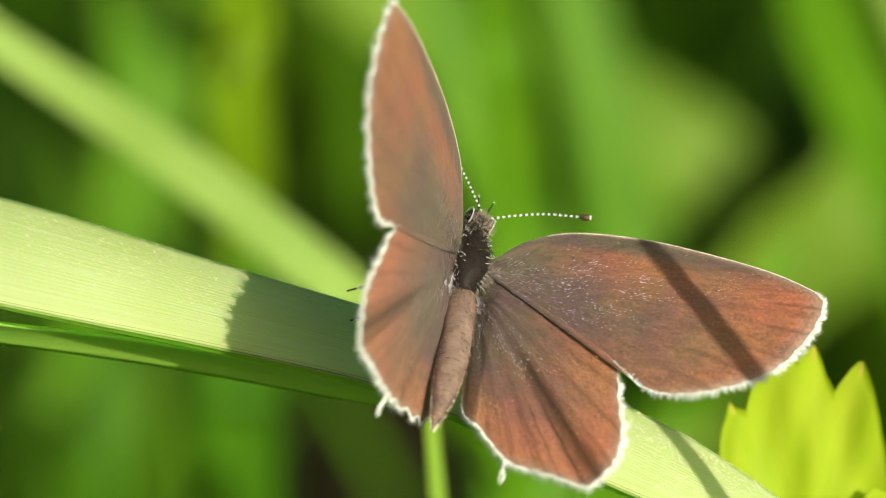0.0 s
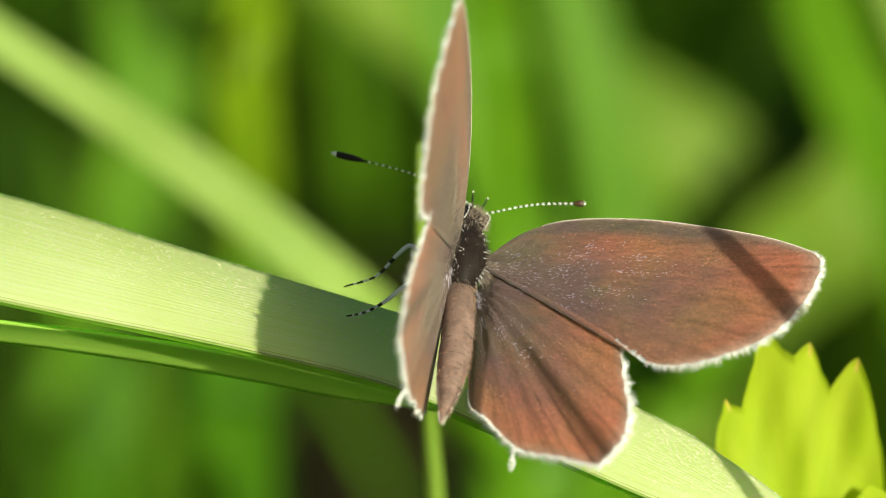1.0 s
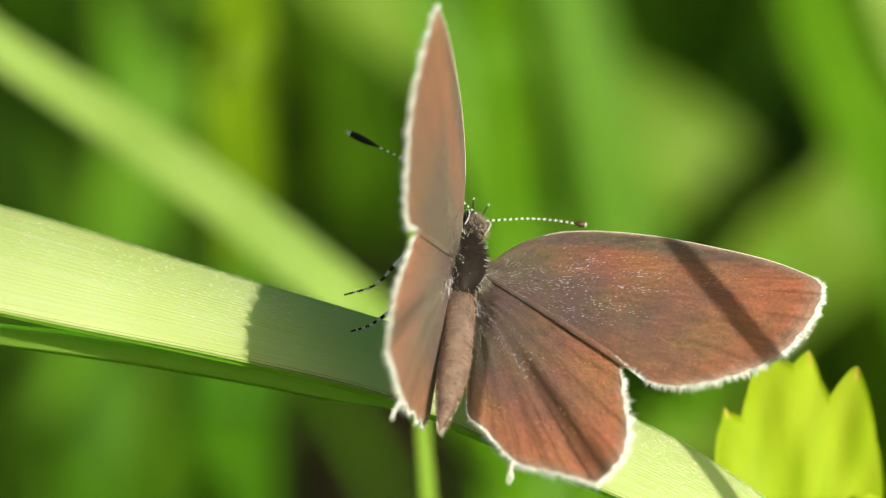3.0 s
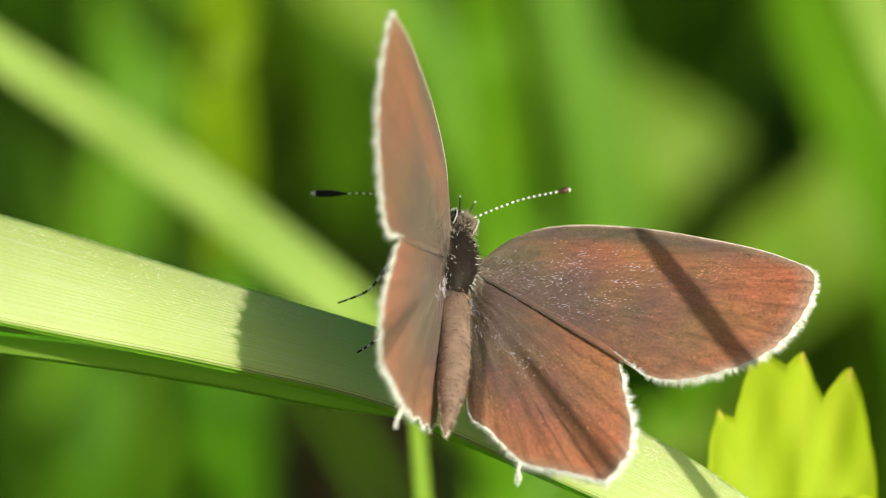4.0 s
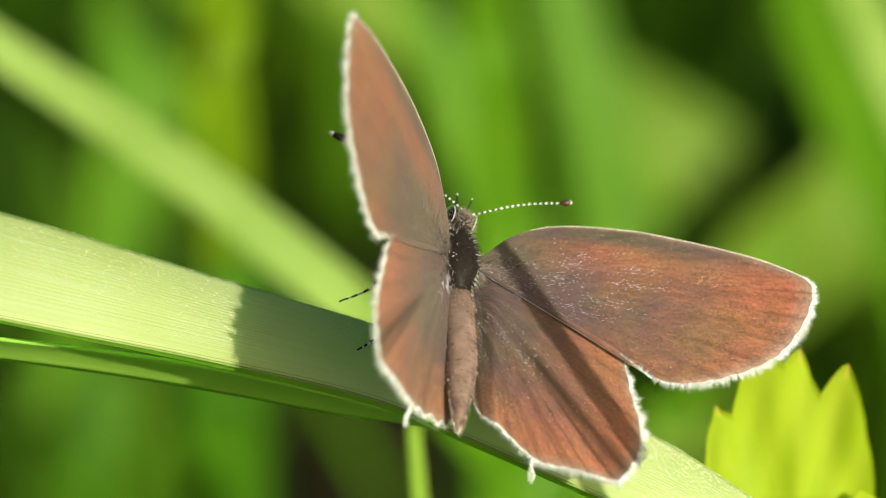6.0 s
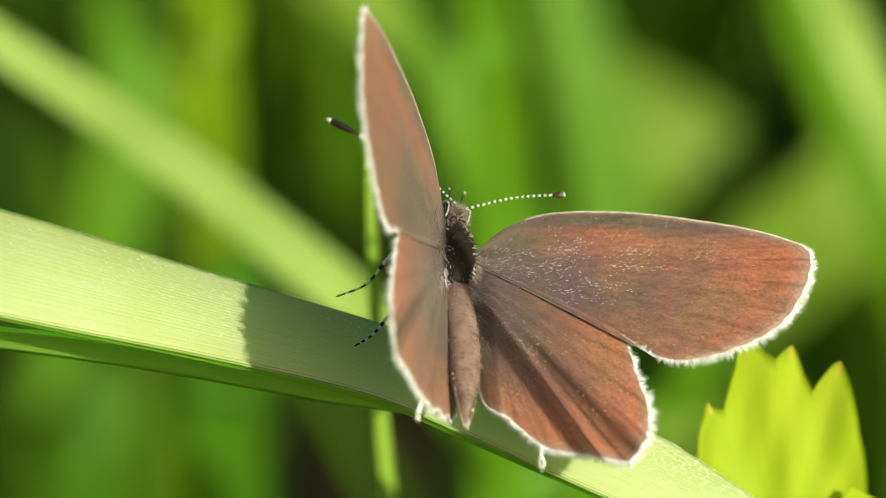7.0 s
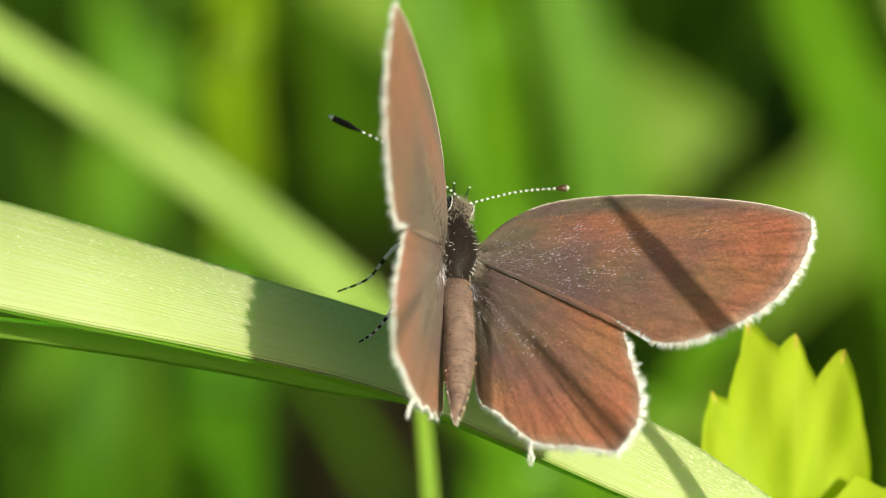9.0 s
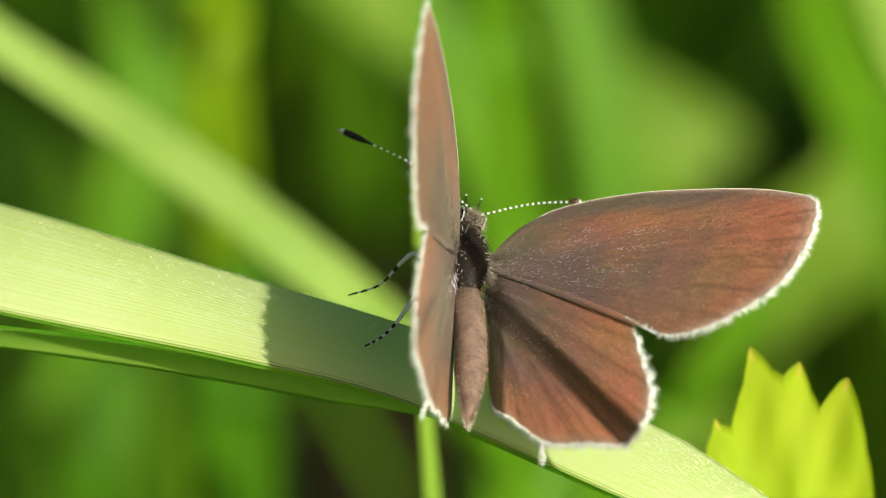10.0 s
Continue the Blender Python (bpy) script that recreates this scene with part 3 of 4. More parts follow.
    ring = [low.verts.new(at(16.4 + 2.6 * math.cos(a) * (1 + 0.14 * (k % 2)), -12.6 + 3.4 * math.sin(a) * (1 + 0.14 * (k % 2)), -5.2))
            for k, a in enumerate([i * math.tau / 18 for i in range(18)])]
    c = low.verts.new(at(16.4, -12.6, -6.2))
    for k in range(18):
        low.faces.new([c, ring[k], ring[(k + 1) % 18]])
    part("leaf", low, M_LEAF, thing)
    return thing


LEAF = toothed_leaf()

# ---- the low meadow ----
def meadow_material():
    m, n, l, p, o = material("meadow")
    geo = n.new("ShaderNodeNewGeometry")
    ramp = n.new("ShaderNodeValToRGB")
    e = ramp.color_ramp.elements
    e[0].position, e[0].color = 0.0, (0.06, 0.15, 0.008, 1)
    e[1].position, e[1].color = 1.0, (0.19, 0.33, 0.014, 1)
    e.new(0.6).color = (0.10, 0.23, 0.008, 1)
    l.new(geo.outputs["Random Per Island"], ramp.inputs["Fac"])
    l.new(ramp.outputs["Color"], p.inputs["Base Color"])
    p.inputs["Roughness"].default_value = 0.6
    p.inputs["Specular IOR Level"].default_value = 0.15
    tr = n.new("ShaderNodeBsdfTranslucent")
    l.new(ramp.outputs["Color"], tr.inputs["Color"])
    ms = n.new("ShaderNodeMixShader")
    ms.inputs[0].default_value = 0.35
    l.new(p.outputs[0], ms.inputs[1])
    l.new(tr.outputs[0], ms.inputs[2])
    l.new(ms.outputs[0], o.inputs["Surface"])
    return m


M_MEADOW = meadow_material()


def meadow():
    bm = bmesh.new()
    uv = bm.loops.layers.uv.new("UVMap")
    rnd = random.Random(7)
    for _ in range(5200):
        x, y = rnd.uniform(-0.5, 0.5), rnd.uniform(0.10, 1.3)
        if -0.03 < x < 0.006 and 0.14 < y < 0.40:                # a dark gap in the sward
            continue
        line_of_sight = PERCH - 0.577 * y
        tall = min(rnd.uniform(0.03, 0.16), max(0.02, line_of_sight + rnd.uniform(-0.05, 0.025 if y > 0.2 else 0.0))) if y < 0.42 else rnd.uniform(0.03, 0.10)
        a = rnd.uniform(0, math.tau)
        wide = rnd.uniform(0.0016, 0.0036)
        bend = rnd.uniform(0.1, 0.5) * tall
        side = Vector((math.cos(a), math.sin(a), 0))
        out = Vector((-math.sin(a), math.cos(a), 0))
        last = None
        for k in range(5):
            f = k / 4
            p = Vector((x, y, -0.003)) + Vector((0, 0, tall * f)) + out * bend * f * f
            w = wide * (1 - f) ** 0.6 + 0.0001
            now = (bm.verts.new(p - side * w), bm.verts.new(p + out * w * 0.4), bm.verts.new(p + side * w))
            if last:
                bm.faces.new([last[0], last[1], now[1], now[0]])
                bm.faces.new([last[1], last[2], now[2], now[1]])
            last = now
    tagged(finish("meadow_grass", bm, M_MEADOW), "low dense dark green meadow grass", "grass", kind="stuff")


meadow()


def unseen_tall_meadow():
    """Tall grass all round the perch, outside the view and the sun's way; added to block sky and bounce green light."""
    bm = bmesh.new()
    rnd = random.Random(21)
    made = 0
    while made < 3000:
        a, d = rnd.uniform(0, math.tau), rnd.uniform(0.22, 1.3)
        x, y = d * math.cos(a), d * math.sin(a)
        off = (math.degrees(a) - SUN_AZ + 180) % 360 - 180
        if abs(off) < 40 or (y > 0 and y < 0.6 and abs(x) < 0.10 + 0.2 * y) or (y <= 0 and abs(x) < 0.12):
            continue
        made += 1
        tall, wide, bend = rnd.uniform(0.22, 0.5), rnd.uniform(0.002, 0.0045), rnd.uniform(0.0, 0.12)
        t = rnd.uniform(0, math.tau)
        side, out = Vector((math.cos(t), math.sin(t), 0)), Vector((-math.sin(t), math.cos(t), 0))
        if abs(x + out.x * bend) < 0.09:
            bend = 0
        last = None
        for k in range(6):
            f = k / 5
            p = Vector((x, y, -0.003)) + Vector((0, 0, tall * f)) + out * bend * f * f
            w = wide * (1 - f) ** 0.6 + 0.0001
            now = (bm.verts.new(p - side * w), bm.verts.new(p + out * w * 0.4), bm.verts.new(p + side * w))
            if last:
                bm.faces.new([last[0], last[1], now[1], now[0]])
                bm.faces.new([last[1], last[2], now[2], now[1]])
            last = now
    tagged(finish("unseen_bounce_grass", bm, M_MEADOW), "unseen tall green grass added all around to bounce green light", "grass", kind="stuff")


unseen_tall_meadow()


def far_meadow():
    """The open meadow farther off, thinning out with distance."""
    bm = bmesh.new()
    rnd = random.Random(33)
    for _ in range(9000):
        a, d = rnd.uniform(0, math.tau), 1.25 + 6.5 * rnd.random() ** 1.6
        x, y = d * math.cos(a), d * math.sin(a)
        tall, wide, bend = rnd.uniform(0.08, 0.26), rnd.uniform(0.003, 0.009), rnd.uniform(0.0, 0.1)
        t = rnd.uniform(0, math.tau)
        side, out = Vector((math.cos(t), math.sin(t), 0)), Vector((-math.sin(t), math.cos(t), 0))
        last = None
        for k in range(4):
            f = k / 3
            p = Vector((x, y, -0.003)) + Vector((0, 0, tall * f)) + out * bend * f * f
            w = wide * (1 - f) ** 0.6 + 0.0002
            now = (bm.verts.new(p - side * w), bm.verts.new(p + out * w * 0.4), bm.verts.new(p + side * w))
            if last:
                bm.faces.new([last[0], last[1], now[1], now[0]])
                bm.faces.new([last[1], last[2], now[2], now[1]])
            last = now
    tagged(finish("far_grass", bm, M_MEADOW), "short green meadow grass farther off", "grass", kind="stuff")


far_meadow()

# ---- the butterfly ----
FLY = new("butterfly")
tagged(FLY, "small copper-brown butterfly with white fringed wings, basking on a grass blade", "butterfly")
REST = pose(0, 0, 0, -51.3, 21.5, -23.3).to_3x3()     # its usual turn in the leaning axes


def inside(r, u, b):
    """A way in the leaning axes, seen from the butterfly at rest (mm to m)."""
    return REST.inverted() @ Vector((r * MM, u * MM, b * MM))


FORE = [(0.3, 0.2), (1.2, 0.9), (1.75, 2.0), (1.95, 3.0), (1.95, 4.3), (1.75, 6.0), (1.25, 8.2), (0.75, 9.95), (0.2, 11.2), (-0.2, 11.78), (-0.85, 11.84),
        (-1.7, 11.62), (-2.5, 11.22), (-3.3, 10.7), (-3.9, 10.05), (-4.4, 9.2), (-4.75, 8.3), (-4.95, 7.5), (-5.0, 6.75), (-4.85, 6.1), (-4.4, 5.55),
        (-3.3, 4.4), (-2.0, 2.8), (-1.0, 1.3), (-0.5, 0.3)]
HIND = [(-0.2, 0.2), (-0.4, 1.7), (-1.0, 3.3), (-2.1, 4.55), (-3.3, 4.95), (-4.5, 5.15), (-5.5, 5.3), (-6.45, 5.5), (-7.2, 5.52), (-7.93, 5.4), (-8.5, 5.1),
        (-9.05, 4.65), (-8.95, 4.0), (-8.75, 3.3), (-8.62, 2.7), (-8.5, 2.1)]
OPEN = HIND + [(-8.3, 1.7), (-7.7, 1.15), (-7.1, 0.65), (-6.5, 0.12), (-5.9, -0.15), (-4.9, -0.3), (-3.6, -0.3), (-2.2, -0.3), (-1.2, -0.2)]
FOLDED = HIND + [(-8.3, 1.5), (-8.1, 0.9), (-7.6, -0.2), (-7.1, -1.2), (-6.4, -1.8), (-5.2, -1.6), (-4.0, -1.2), (-2.8, -0.8), (-1.5, -0.5)]


def wing(name, side, outline, top, fringe_from, fringe_to, folds, hind, curl=0.4):
    """One wing, flat in x (out) and y (forward); side -1 is its mirror image. Two scaled faces, pleats, a hair fringe, pale flecks."""
    rnd = random.Random(11 + hind + 5 * side)
    ribs, rings = 132, 26
    root = Vector((-0.25, -0.1) if not hind else (-0.45, -0.55))
    rim = [Vector((p[1], p[0])) for p in spline(outline, ribs)]

    for i in range(ribs + 1):                                                             # scalloped outer margin
        if fringe_from < i / ribs < fringe_to:
            rim[i] = rim[i] + (rim[i] - root).normalized() * ((0.03 if side > 0 else 0.12) * math.sin(i / ribs * math.tau * 29) + 0.04 * noise.noise((i * 0.7, hind, side)))

    def height(i, f):
        s = i / ribs
        z = (0.045 if side > 0 else 0.02) * math.sin(s * math.tau * folds) * f * (1.2 - f) * 1.6
        if not hind:
            z += 0.22 * math.sin(math.pi * f * 0.9) * (0.35 + 0.65 * (1 - s)) * 0.5      # arched along the front edge
        return z

    def place(i, f, lift=0.0):
        q = root.lerp(rim[i], f)
        z = height(i, f)
        if hind:
            if q.x < curl:
                z -= (0.8 if side > 0 else -0.1) * (curl - q.x)                                          # inner edge curls down beside the body
            z -= 0.10
        return Vector((side * q.x * MM, q.y * MM, (z + lift) * MM))

    bm = bmesh.new()
    uv = bm.loops.layers.uv.new("UVMap")
    sheet = [[[bm.verts.new(place(i, (k / rings) ** 0.85, -0.045 * b)) for k in range(rings + 1)] for i in range(ribs + 1)] for b in (0, 1)]
    for b in (0, 1):
        for i in range(ribs):
            for k in range(rings):
                s = sheet[b]
                quad = [s[i][k], s[i][k + 1], s[i + 1][k + 1], s[i + 1][k]]
                f = bm.faces.new(quad[::-1] if (b == 0) == (side > 0) else quad)
                f.material_index = b
                for lp, (ii, kk) in zip(f.loops, ([(i + 1, k), (i + 1, k + 1), (i, k + 1), (i, k)] if (b == 0) == (side > 0) else [(i, k), (i, k + 1), (i + 1, k + 1), (i + 1, k)])):
                    lp[uv].uv = (ii / ribs, (kk / rings) ** 0.85)
    for i in range(ribs):
        a, b = sheet
        bm.faces.new([a[i][rings], a[i + 1][rings], b[i + 1][rings], b[i][rings]])
    ob = part(name, bm, [top, M_UNDER], FLY)
    # fringe
    bm = bmesh.new()
    for _ in range(2500):
        s = rnd.uniform(fringe_from, fringe_to) * ribs
        i = min(int(s), ribs - 1)
        p = place(i, 1.0).lerp(place(i + 1, 1.0), s - i)
        along = (place(i + 1, 1) - place(i, 1)).normalized()
        out = Vector((along.y, -along.x, 0)) * side
        if out.dot(p - place(i, 0.8)) < 0:
            out = -out
        ends = min(1.0, 8 * min(s / ribs - fringe_from, fringe_to - s / ribs))            # shorter where the margin begins and ends
        lean = 0.5 * noise.noise((s * 0.5, 3 + hind, side))
        way = out + along * (lean + rnd.gauss(0, 0.16)) + Vector((0, 0, rnd.gauss(0, 0.28)))
        tuft = 0.8 + (0.06 if side > 0 else 0.36) * math.sin(s / ribs * math.tau * 29) + 0.6 * noise.noise((s * 1.1, hind * 7 + side, 0)) + rnd.gauss(0, 0.2)
        tint = rnd.random()
        hair(bm, p - out * 0.06 * MM, way, 0.36 * MM * max(0.3, tuft) * (0.4 + 0.6 * ends), rnd.uniform(0.006, 0.013) * MM, 0 if tint < 0.62 else 1 if tint < 0.84 else 2)
    part("fringe", bm, [M_WHITE, M_FRINGE, M_BLUISH], ob, "white hair fringe")
    if not hind:
        bm = bmesh.new()
        tube(bm, [place(i, 1.0, 0.0) for i in range(10, 52)], [MM * (0.007 + 0.00025 * i) for i in range(42)], 6)
        part("leading_edge", bm, M_EDGE, ob, "pale front rim")
    bm = bmesh.new()
    for _ in range(460):
        i = rnd.randrange(4, ribs - 6)
        f = abs(rnd.gauss(0.06, 0.09))
        p = place(i, f, 0.01)
        way = (place(i, f + 0.1, 0.0) - p).normalized() + Vector((rnd.gauss(0, 0.2), rnd.gauss(0, 0.2), 0.35))
        hair(bm, p, way, rnd.uniform(0.15, 0.5) * MM, 0.007 * MM, 0 if rnd.random() < 0.93 else 1)
    if hind:
        for _ in range(70):
            i = rnd.randrange(int(ribs * 0.5), int(ribs * 0.8))
            p = place(i, abs(rnd.gauss(0.05, 0.1)), 0.02)
            hair(bm, p, (place(i, 0.6) - p).normalized() + Vector((rnd.gauss(0, 0.35), rnd.gauss(0, 0.35), 0.4)), rnd.uniform(0.15, 0.45) * MM, 0.010 * MM, 2)
    part("root_hair", bm, [M_ROOT, M_GREYFUR, M_FLECK], ob, "brown hairs at the wing root")
    # flecks
    bm = bmesh.new()
    for _ in range(5200 if not hind else 2600):
        gold = rnd.random() < 0.42
        f = min(0.95, rnd.gauss(0.76, 0.13)) if gold else min(0.9, abs(rnd.gauss(0.32, 0.16)))
        i = (min(0.9, max(0.1, rnd.gauss(0.46, 0.16))) if not hind else min(0.85, max(0.1, rnd.gauss(0.58, 0.15))) if not gold else rnd.uniform(0.12, 0.72)) * ribs
        if noise.noise((i * 0.16, f * 6, 3 + hind)) < rnd.uniform(0.0, 0.55):
            continue
        a, b = place(int(i), f, 0.012), place(int(i), min(1, f + 0.02), 0.012)
        way = (b - a).normalized()
        across = Vector((-way.y, way.x, 0)).normalized()
        q = a + across * rnd.uniform(-0.2, 0.2) * MM
        way = (way + across * rnd.gauss(0, 0.12)).normalized()
        ln, wd = rnd.uniform(0.03, 0.10) * MM, rnd.uniform(0.007, 0.016) * MM
        tilt = Vector((0, 0, rnd.uniform(0.0, 0.5) * ln))
        v = [bm.verts.new(q - across * wd), bm.verts.new(q + across * wd), bm.verts.new(q + way * ln + across * wd * 0.4 + tilt), bm.verts.new(q + way * ln - across * wd * 0.4 + tilt)]
        bm.faces.new(v).material_index = 1 if gold else 0
    tagged(part("dusting", bm, [M_FLECK, M_GOLD], ob, "scattered pale bluish and golden scales"), kind="stuff")
    if hind:
        bm = bmesh.new()
        i = int(ribs * 12 / 18)
        p = place(i, 1.0)
        out = Vector((side * -0.15, -1.0, -0.15)).normalized()
        tube(bm, [p, p + out * 0.3 * MM, p + (out + Vector((side * 0.25, 0, 0))) * 0.62 * MM, p + (out + Vector((side * 0.1, 0, 0))) * 0.95 * MM],
             [0.07 * MM, 0.05 * MM, 0.04 * MM, 0.015 * MM], 6)
        for _ in range(60):
            f = rnd.random()
            hair(bm, p + out * f * 0.8 * MM, out + Vector((rnd.gauss(0, 0.6), rnd.gauss(0, 0.3), rnd.gauss(0, 0.5))), 0.16 * MM, 0.014 * MM)
        part("tail", bm, M_WHITE, ob, "short white tail")
        for k, (fu, fv, size) in enumerate(((0.62, 0.86, 0.19), (0.56, 0.80, 0.10), (0.70, 0.80, 0.13), (0.40, 0.75, 0.07), (0.34, 0.55, 0.07))):
            bm = bmesh.new()
            p = place(int(fu * ribs), fv, -0.06)
            ball(bm, p, (size * MM, size * MM, 0.012 * MM), segs=12)
            part("spot", bm, M_ORANGE if k == 2 else M_BLACK, ob, "orange spot" if k == 2 else "black spot")
    return ob


M_BLUISH = plain("bluish_fringe", (0.52, 0.70, 0.74), 0.5, 0.4, 0.2)
M_EDGE = plain("front_rim", (0.74, 0.66, 0.58), 0.5, 0.4, 0.2)
M_ROOT = plain("root_hairs", (0.075, 0.058, 0.048), 0.6, 0.3, 0.4, 3000)
M_FRINGE = plain("brown_fringe", (0.46, 0.38, 0.31), 0.6, 0.3, 0.3)
WINGS = []
for side in (1, -1):
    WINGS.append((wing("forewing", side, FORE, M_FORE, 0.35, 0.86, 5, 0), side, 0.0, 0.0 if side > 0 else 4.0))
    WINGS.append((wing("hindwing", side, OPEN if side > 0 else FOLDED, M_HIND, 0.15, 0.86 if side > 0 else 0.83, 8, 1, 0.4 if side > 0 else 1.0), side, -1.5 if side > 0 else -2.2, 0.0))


def body():
    rnd = random.Random(3)
    c, r = Vector((0, 0.15, -0.5)), Vector((0.80, 1.62, 0.85))
    bm = bmesh.new()
    ball(bm, c * MM, r * MM, segs=24)
    thorax = part("thorax", bm, M_FUR, FLY, "dark furry thorax")
    for name, mat, count, lo, ln in (("dark_fur", M_FUR, 2200, -0.3, 0.30), ("grey_fur", M_GREYFUR, 320, -0.9, 0.36)):
        bm = bmesh.new()
        for _ in range(count):
            n = Vector((rnd.gauss(0, 1), rnd.gauss(0, 1), rnd.gauss(0.2, 1))).normalized()
            if mat is M_GREYFUR and n.z > 0.55 and abs(n.x) < 0.6 and n.y < 0.6 and rnd.random() < 0.75:
                continue
            p = Vector((n.x * r.x, n.y * r.y, n.z * r.z)) + c
            hair(bm, p * MM, n + Vector((0, -0.7, 0)) + Vector((rnd.gauss(0, .25), rnd.gauss(0, .25), rnd.gauss(0, .25))), rnd.uniform(0.4, 1) * ln * MM, 0.009 * MM)
        if mat is M_GREYFUR:
            for _ in range(90):                                 # single white hairs, painting glints at the collar and the sides
                n = Vector((rnd.choice((-1, 1)) * rnd.uniform(0.35, 1), rnd.uniform(-1, 1), rnd.uniform(0.0, 0.8))).normalized()
                p = Vector((n.x * r.x, n.y * r.y, n.z * r.z)) + c
                hair(bm, p * MM, n + Vector((rnd.gauss(0, .4), -0.5, rnd.gauss(0, .4))), rnd.uniform(0.12, 0.34) * MM, 0.011 * MM, 1)
        part("fur", bm, [mat, M_WHITE], thorax, "dark hairs" if mat is M_FUR else "grey-brown hairs, some white")
    bm = bmesh.new()
    pts = spline([(0.1, -0.8, -0.75), (0.2, -2.0, -0.72), (0.3, -3.6, -0.75), (0.28, -5.2, -0.8), (0.2, -6.6, -0.84), (0.12, -7.75, -0.86)], 32)
    tube(bm, [Vector(p) * MM for p in pts], [MM * 0.56 * (0.9 + 0.12 * math.sin(i / 32 * 3.1)) * (1 if i < 17 else max(0.05, 1 - ((i - 16) / 16.3) ** 1.5)) * (1 + 0.025 * math.cos(i * math.pi * 0.66)) for i in range(33)], 18)
    abdomen = part("abdomen", bm, M_ABDOMEN, FLY, "brown ringed abdomen")
    bm = bmesh.new()
    for _ in range(1500):
        i = rnd.randrange(1, 30)
        a = rnd.uniform(-0.3, math.pi + 0.3)
        wide = 0.54 * (1 if i < 17 else 1 - ((i - 16) / 16.3) ** 1.5)
        p = Vector(pts[i]) + Vector((math.cos(a) * wide, 0, math.sin(a) * wide))
        hair(bm, p * MM, Vector((math.cos(a) * 0.6, -1, math.sin(a) * 0.6)), rnd.uniform(0.10, 0.30) * MM, 0.011 * MM, rnd.choice((0, 0, 1, 1, 2, 3, 4)))
    for k in range(260):                                        # pale fringe of scales along its sides and at its end
        i = rnd.randrange(14, 32)
        wide = 0.56 * (1 - (max(0, i - 16) / 16.3) ** 1.5)
        p = Vector(pts[i]) + Vector((wide * rnd.choice((1, 1, -1)), rnd.uniform(-0.1, 0.1), -0.02))
        hair(bm, p * MM, Vector((0.25, -1, 0.1)), rnd.uniform(0.1, 0.24) * MM, 0.012 * MM, 5)
    part("fur", bm, [M_ABDOMEN, M_GREYFUR, M_FUR, M_GOLD, M_ROOT, M_EDGE], abdomen, "brown and grey hairs, pale at the sides")
    for s in (1, -1):
        bm = bmesh.new()
        q = Vector((s * 0.72, 0.0, -0.28))
        ball(bm, q * MM, (0.36 * MM, 0.75 * MM, 0.26 * MM), segs=16)
        for _ in range(420):
            n = Vector((rnd.gauss(0.3 * s, 1), rnd.gauss(0, 1), rnd.gauss(0.4, 1))).normalized()
            hair(bm, (q + Vector((n.x * 0.34, n.y * 0.7, n.z * 0.24))) * MM, n + Vector((s * 0.6, -0.4, 0)), rnd.uniform(0.2, 0.5) * MM, 0.008 * MM, 0 if rnd.random() < 0.6 else 1)
        part("shoulder", bm, [M_ROOT, M_GREYFUR], FLY, "hairy brown wing base")
    bm = bmesh.new()
    hc = Vector((0, 1.85, -0.2))
    ball(bm, hc * MM, (0.5 * MM, 0.5 * MM, 0.5 * MM), segs=18)
    skull = part("head", bm, M_FUR, FLY, "dark hairy head")
    bm = bmesh.new()
    for _ in range(800):
        n = Vector((rnd.gauss(0, 1), rnd.gauss(0.2, 1), rnd.gauss(0.3, 1))).normalized()
        hair(bm, (hc + n * 0.47) * MM, n + Vector((rnd.gauss(0, .3), rnd.gauss(0.2, .3), rnd.gauss(0, .3))), rnd.uniform(0.12, 0.34) * MM, 0.009 * MM)
    part("fur", bm, M_GREYFUR, skull, "grey-white hairs")
    for s in (1, -1):
        bm = bmesh.new()
        ball(bm, (hc + Vector((s * 0.36, 0.18, 0.06))) * MM, (0.22 * MM, 0.34 * MM, 0.36 * MM), segs=16)
        eye = part("eye", bm, M_EYE, FLY, "glossy black eye")
        bm = bmesh.new()
        ring = [(hc + Vector((s * (0.46 + 0.03 * math.cos(a)), 0.18 + 0.36 * math.cos(a), 0.06 + 0.38 * math.sin(a)))) * MM for a in [k * math.tau / 22 for k in range(23)]]
        tube(bm, ring, [0.013 * MM] * 23, 6)
        part("eye_ring", bm, M_WHITE, eye, "white ring of scales")
        bm = bmesh.new()
        way = inside(0.25 * s + 0.18, 1.0, -0.2).normalized()
        p0 = (hc + Vector((s * 0.15, 0.45, 0.15))) * MM
        tube(bm, [p0, p0 + way * 0.35 * MM, p0 + way * 0.62 * MM, p0 + way * 0.68 * MM], [0.035 * MM, 0.03 * MM, 0.02 * MM, 0.02 * MM], 6, [0, 0, 1, 1])
        part("palp", bm, [M_BLACK, M_WHITE], FLY, "thin black palp with pale end")


body()


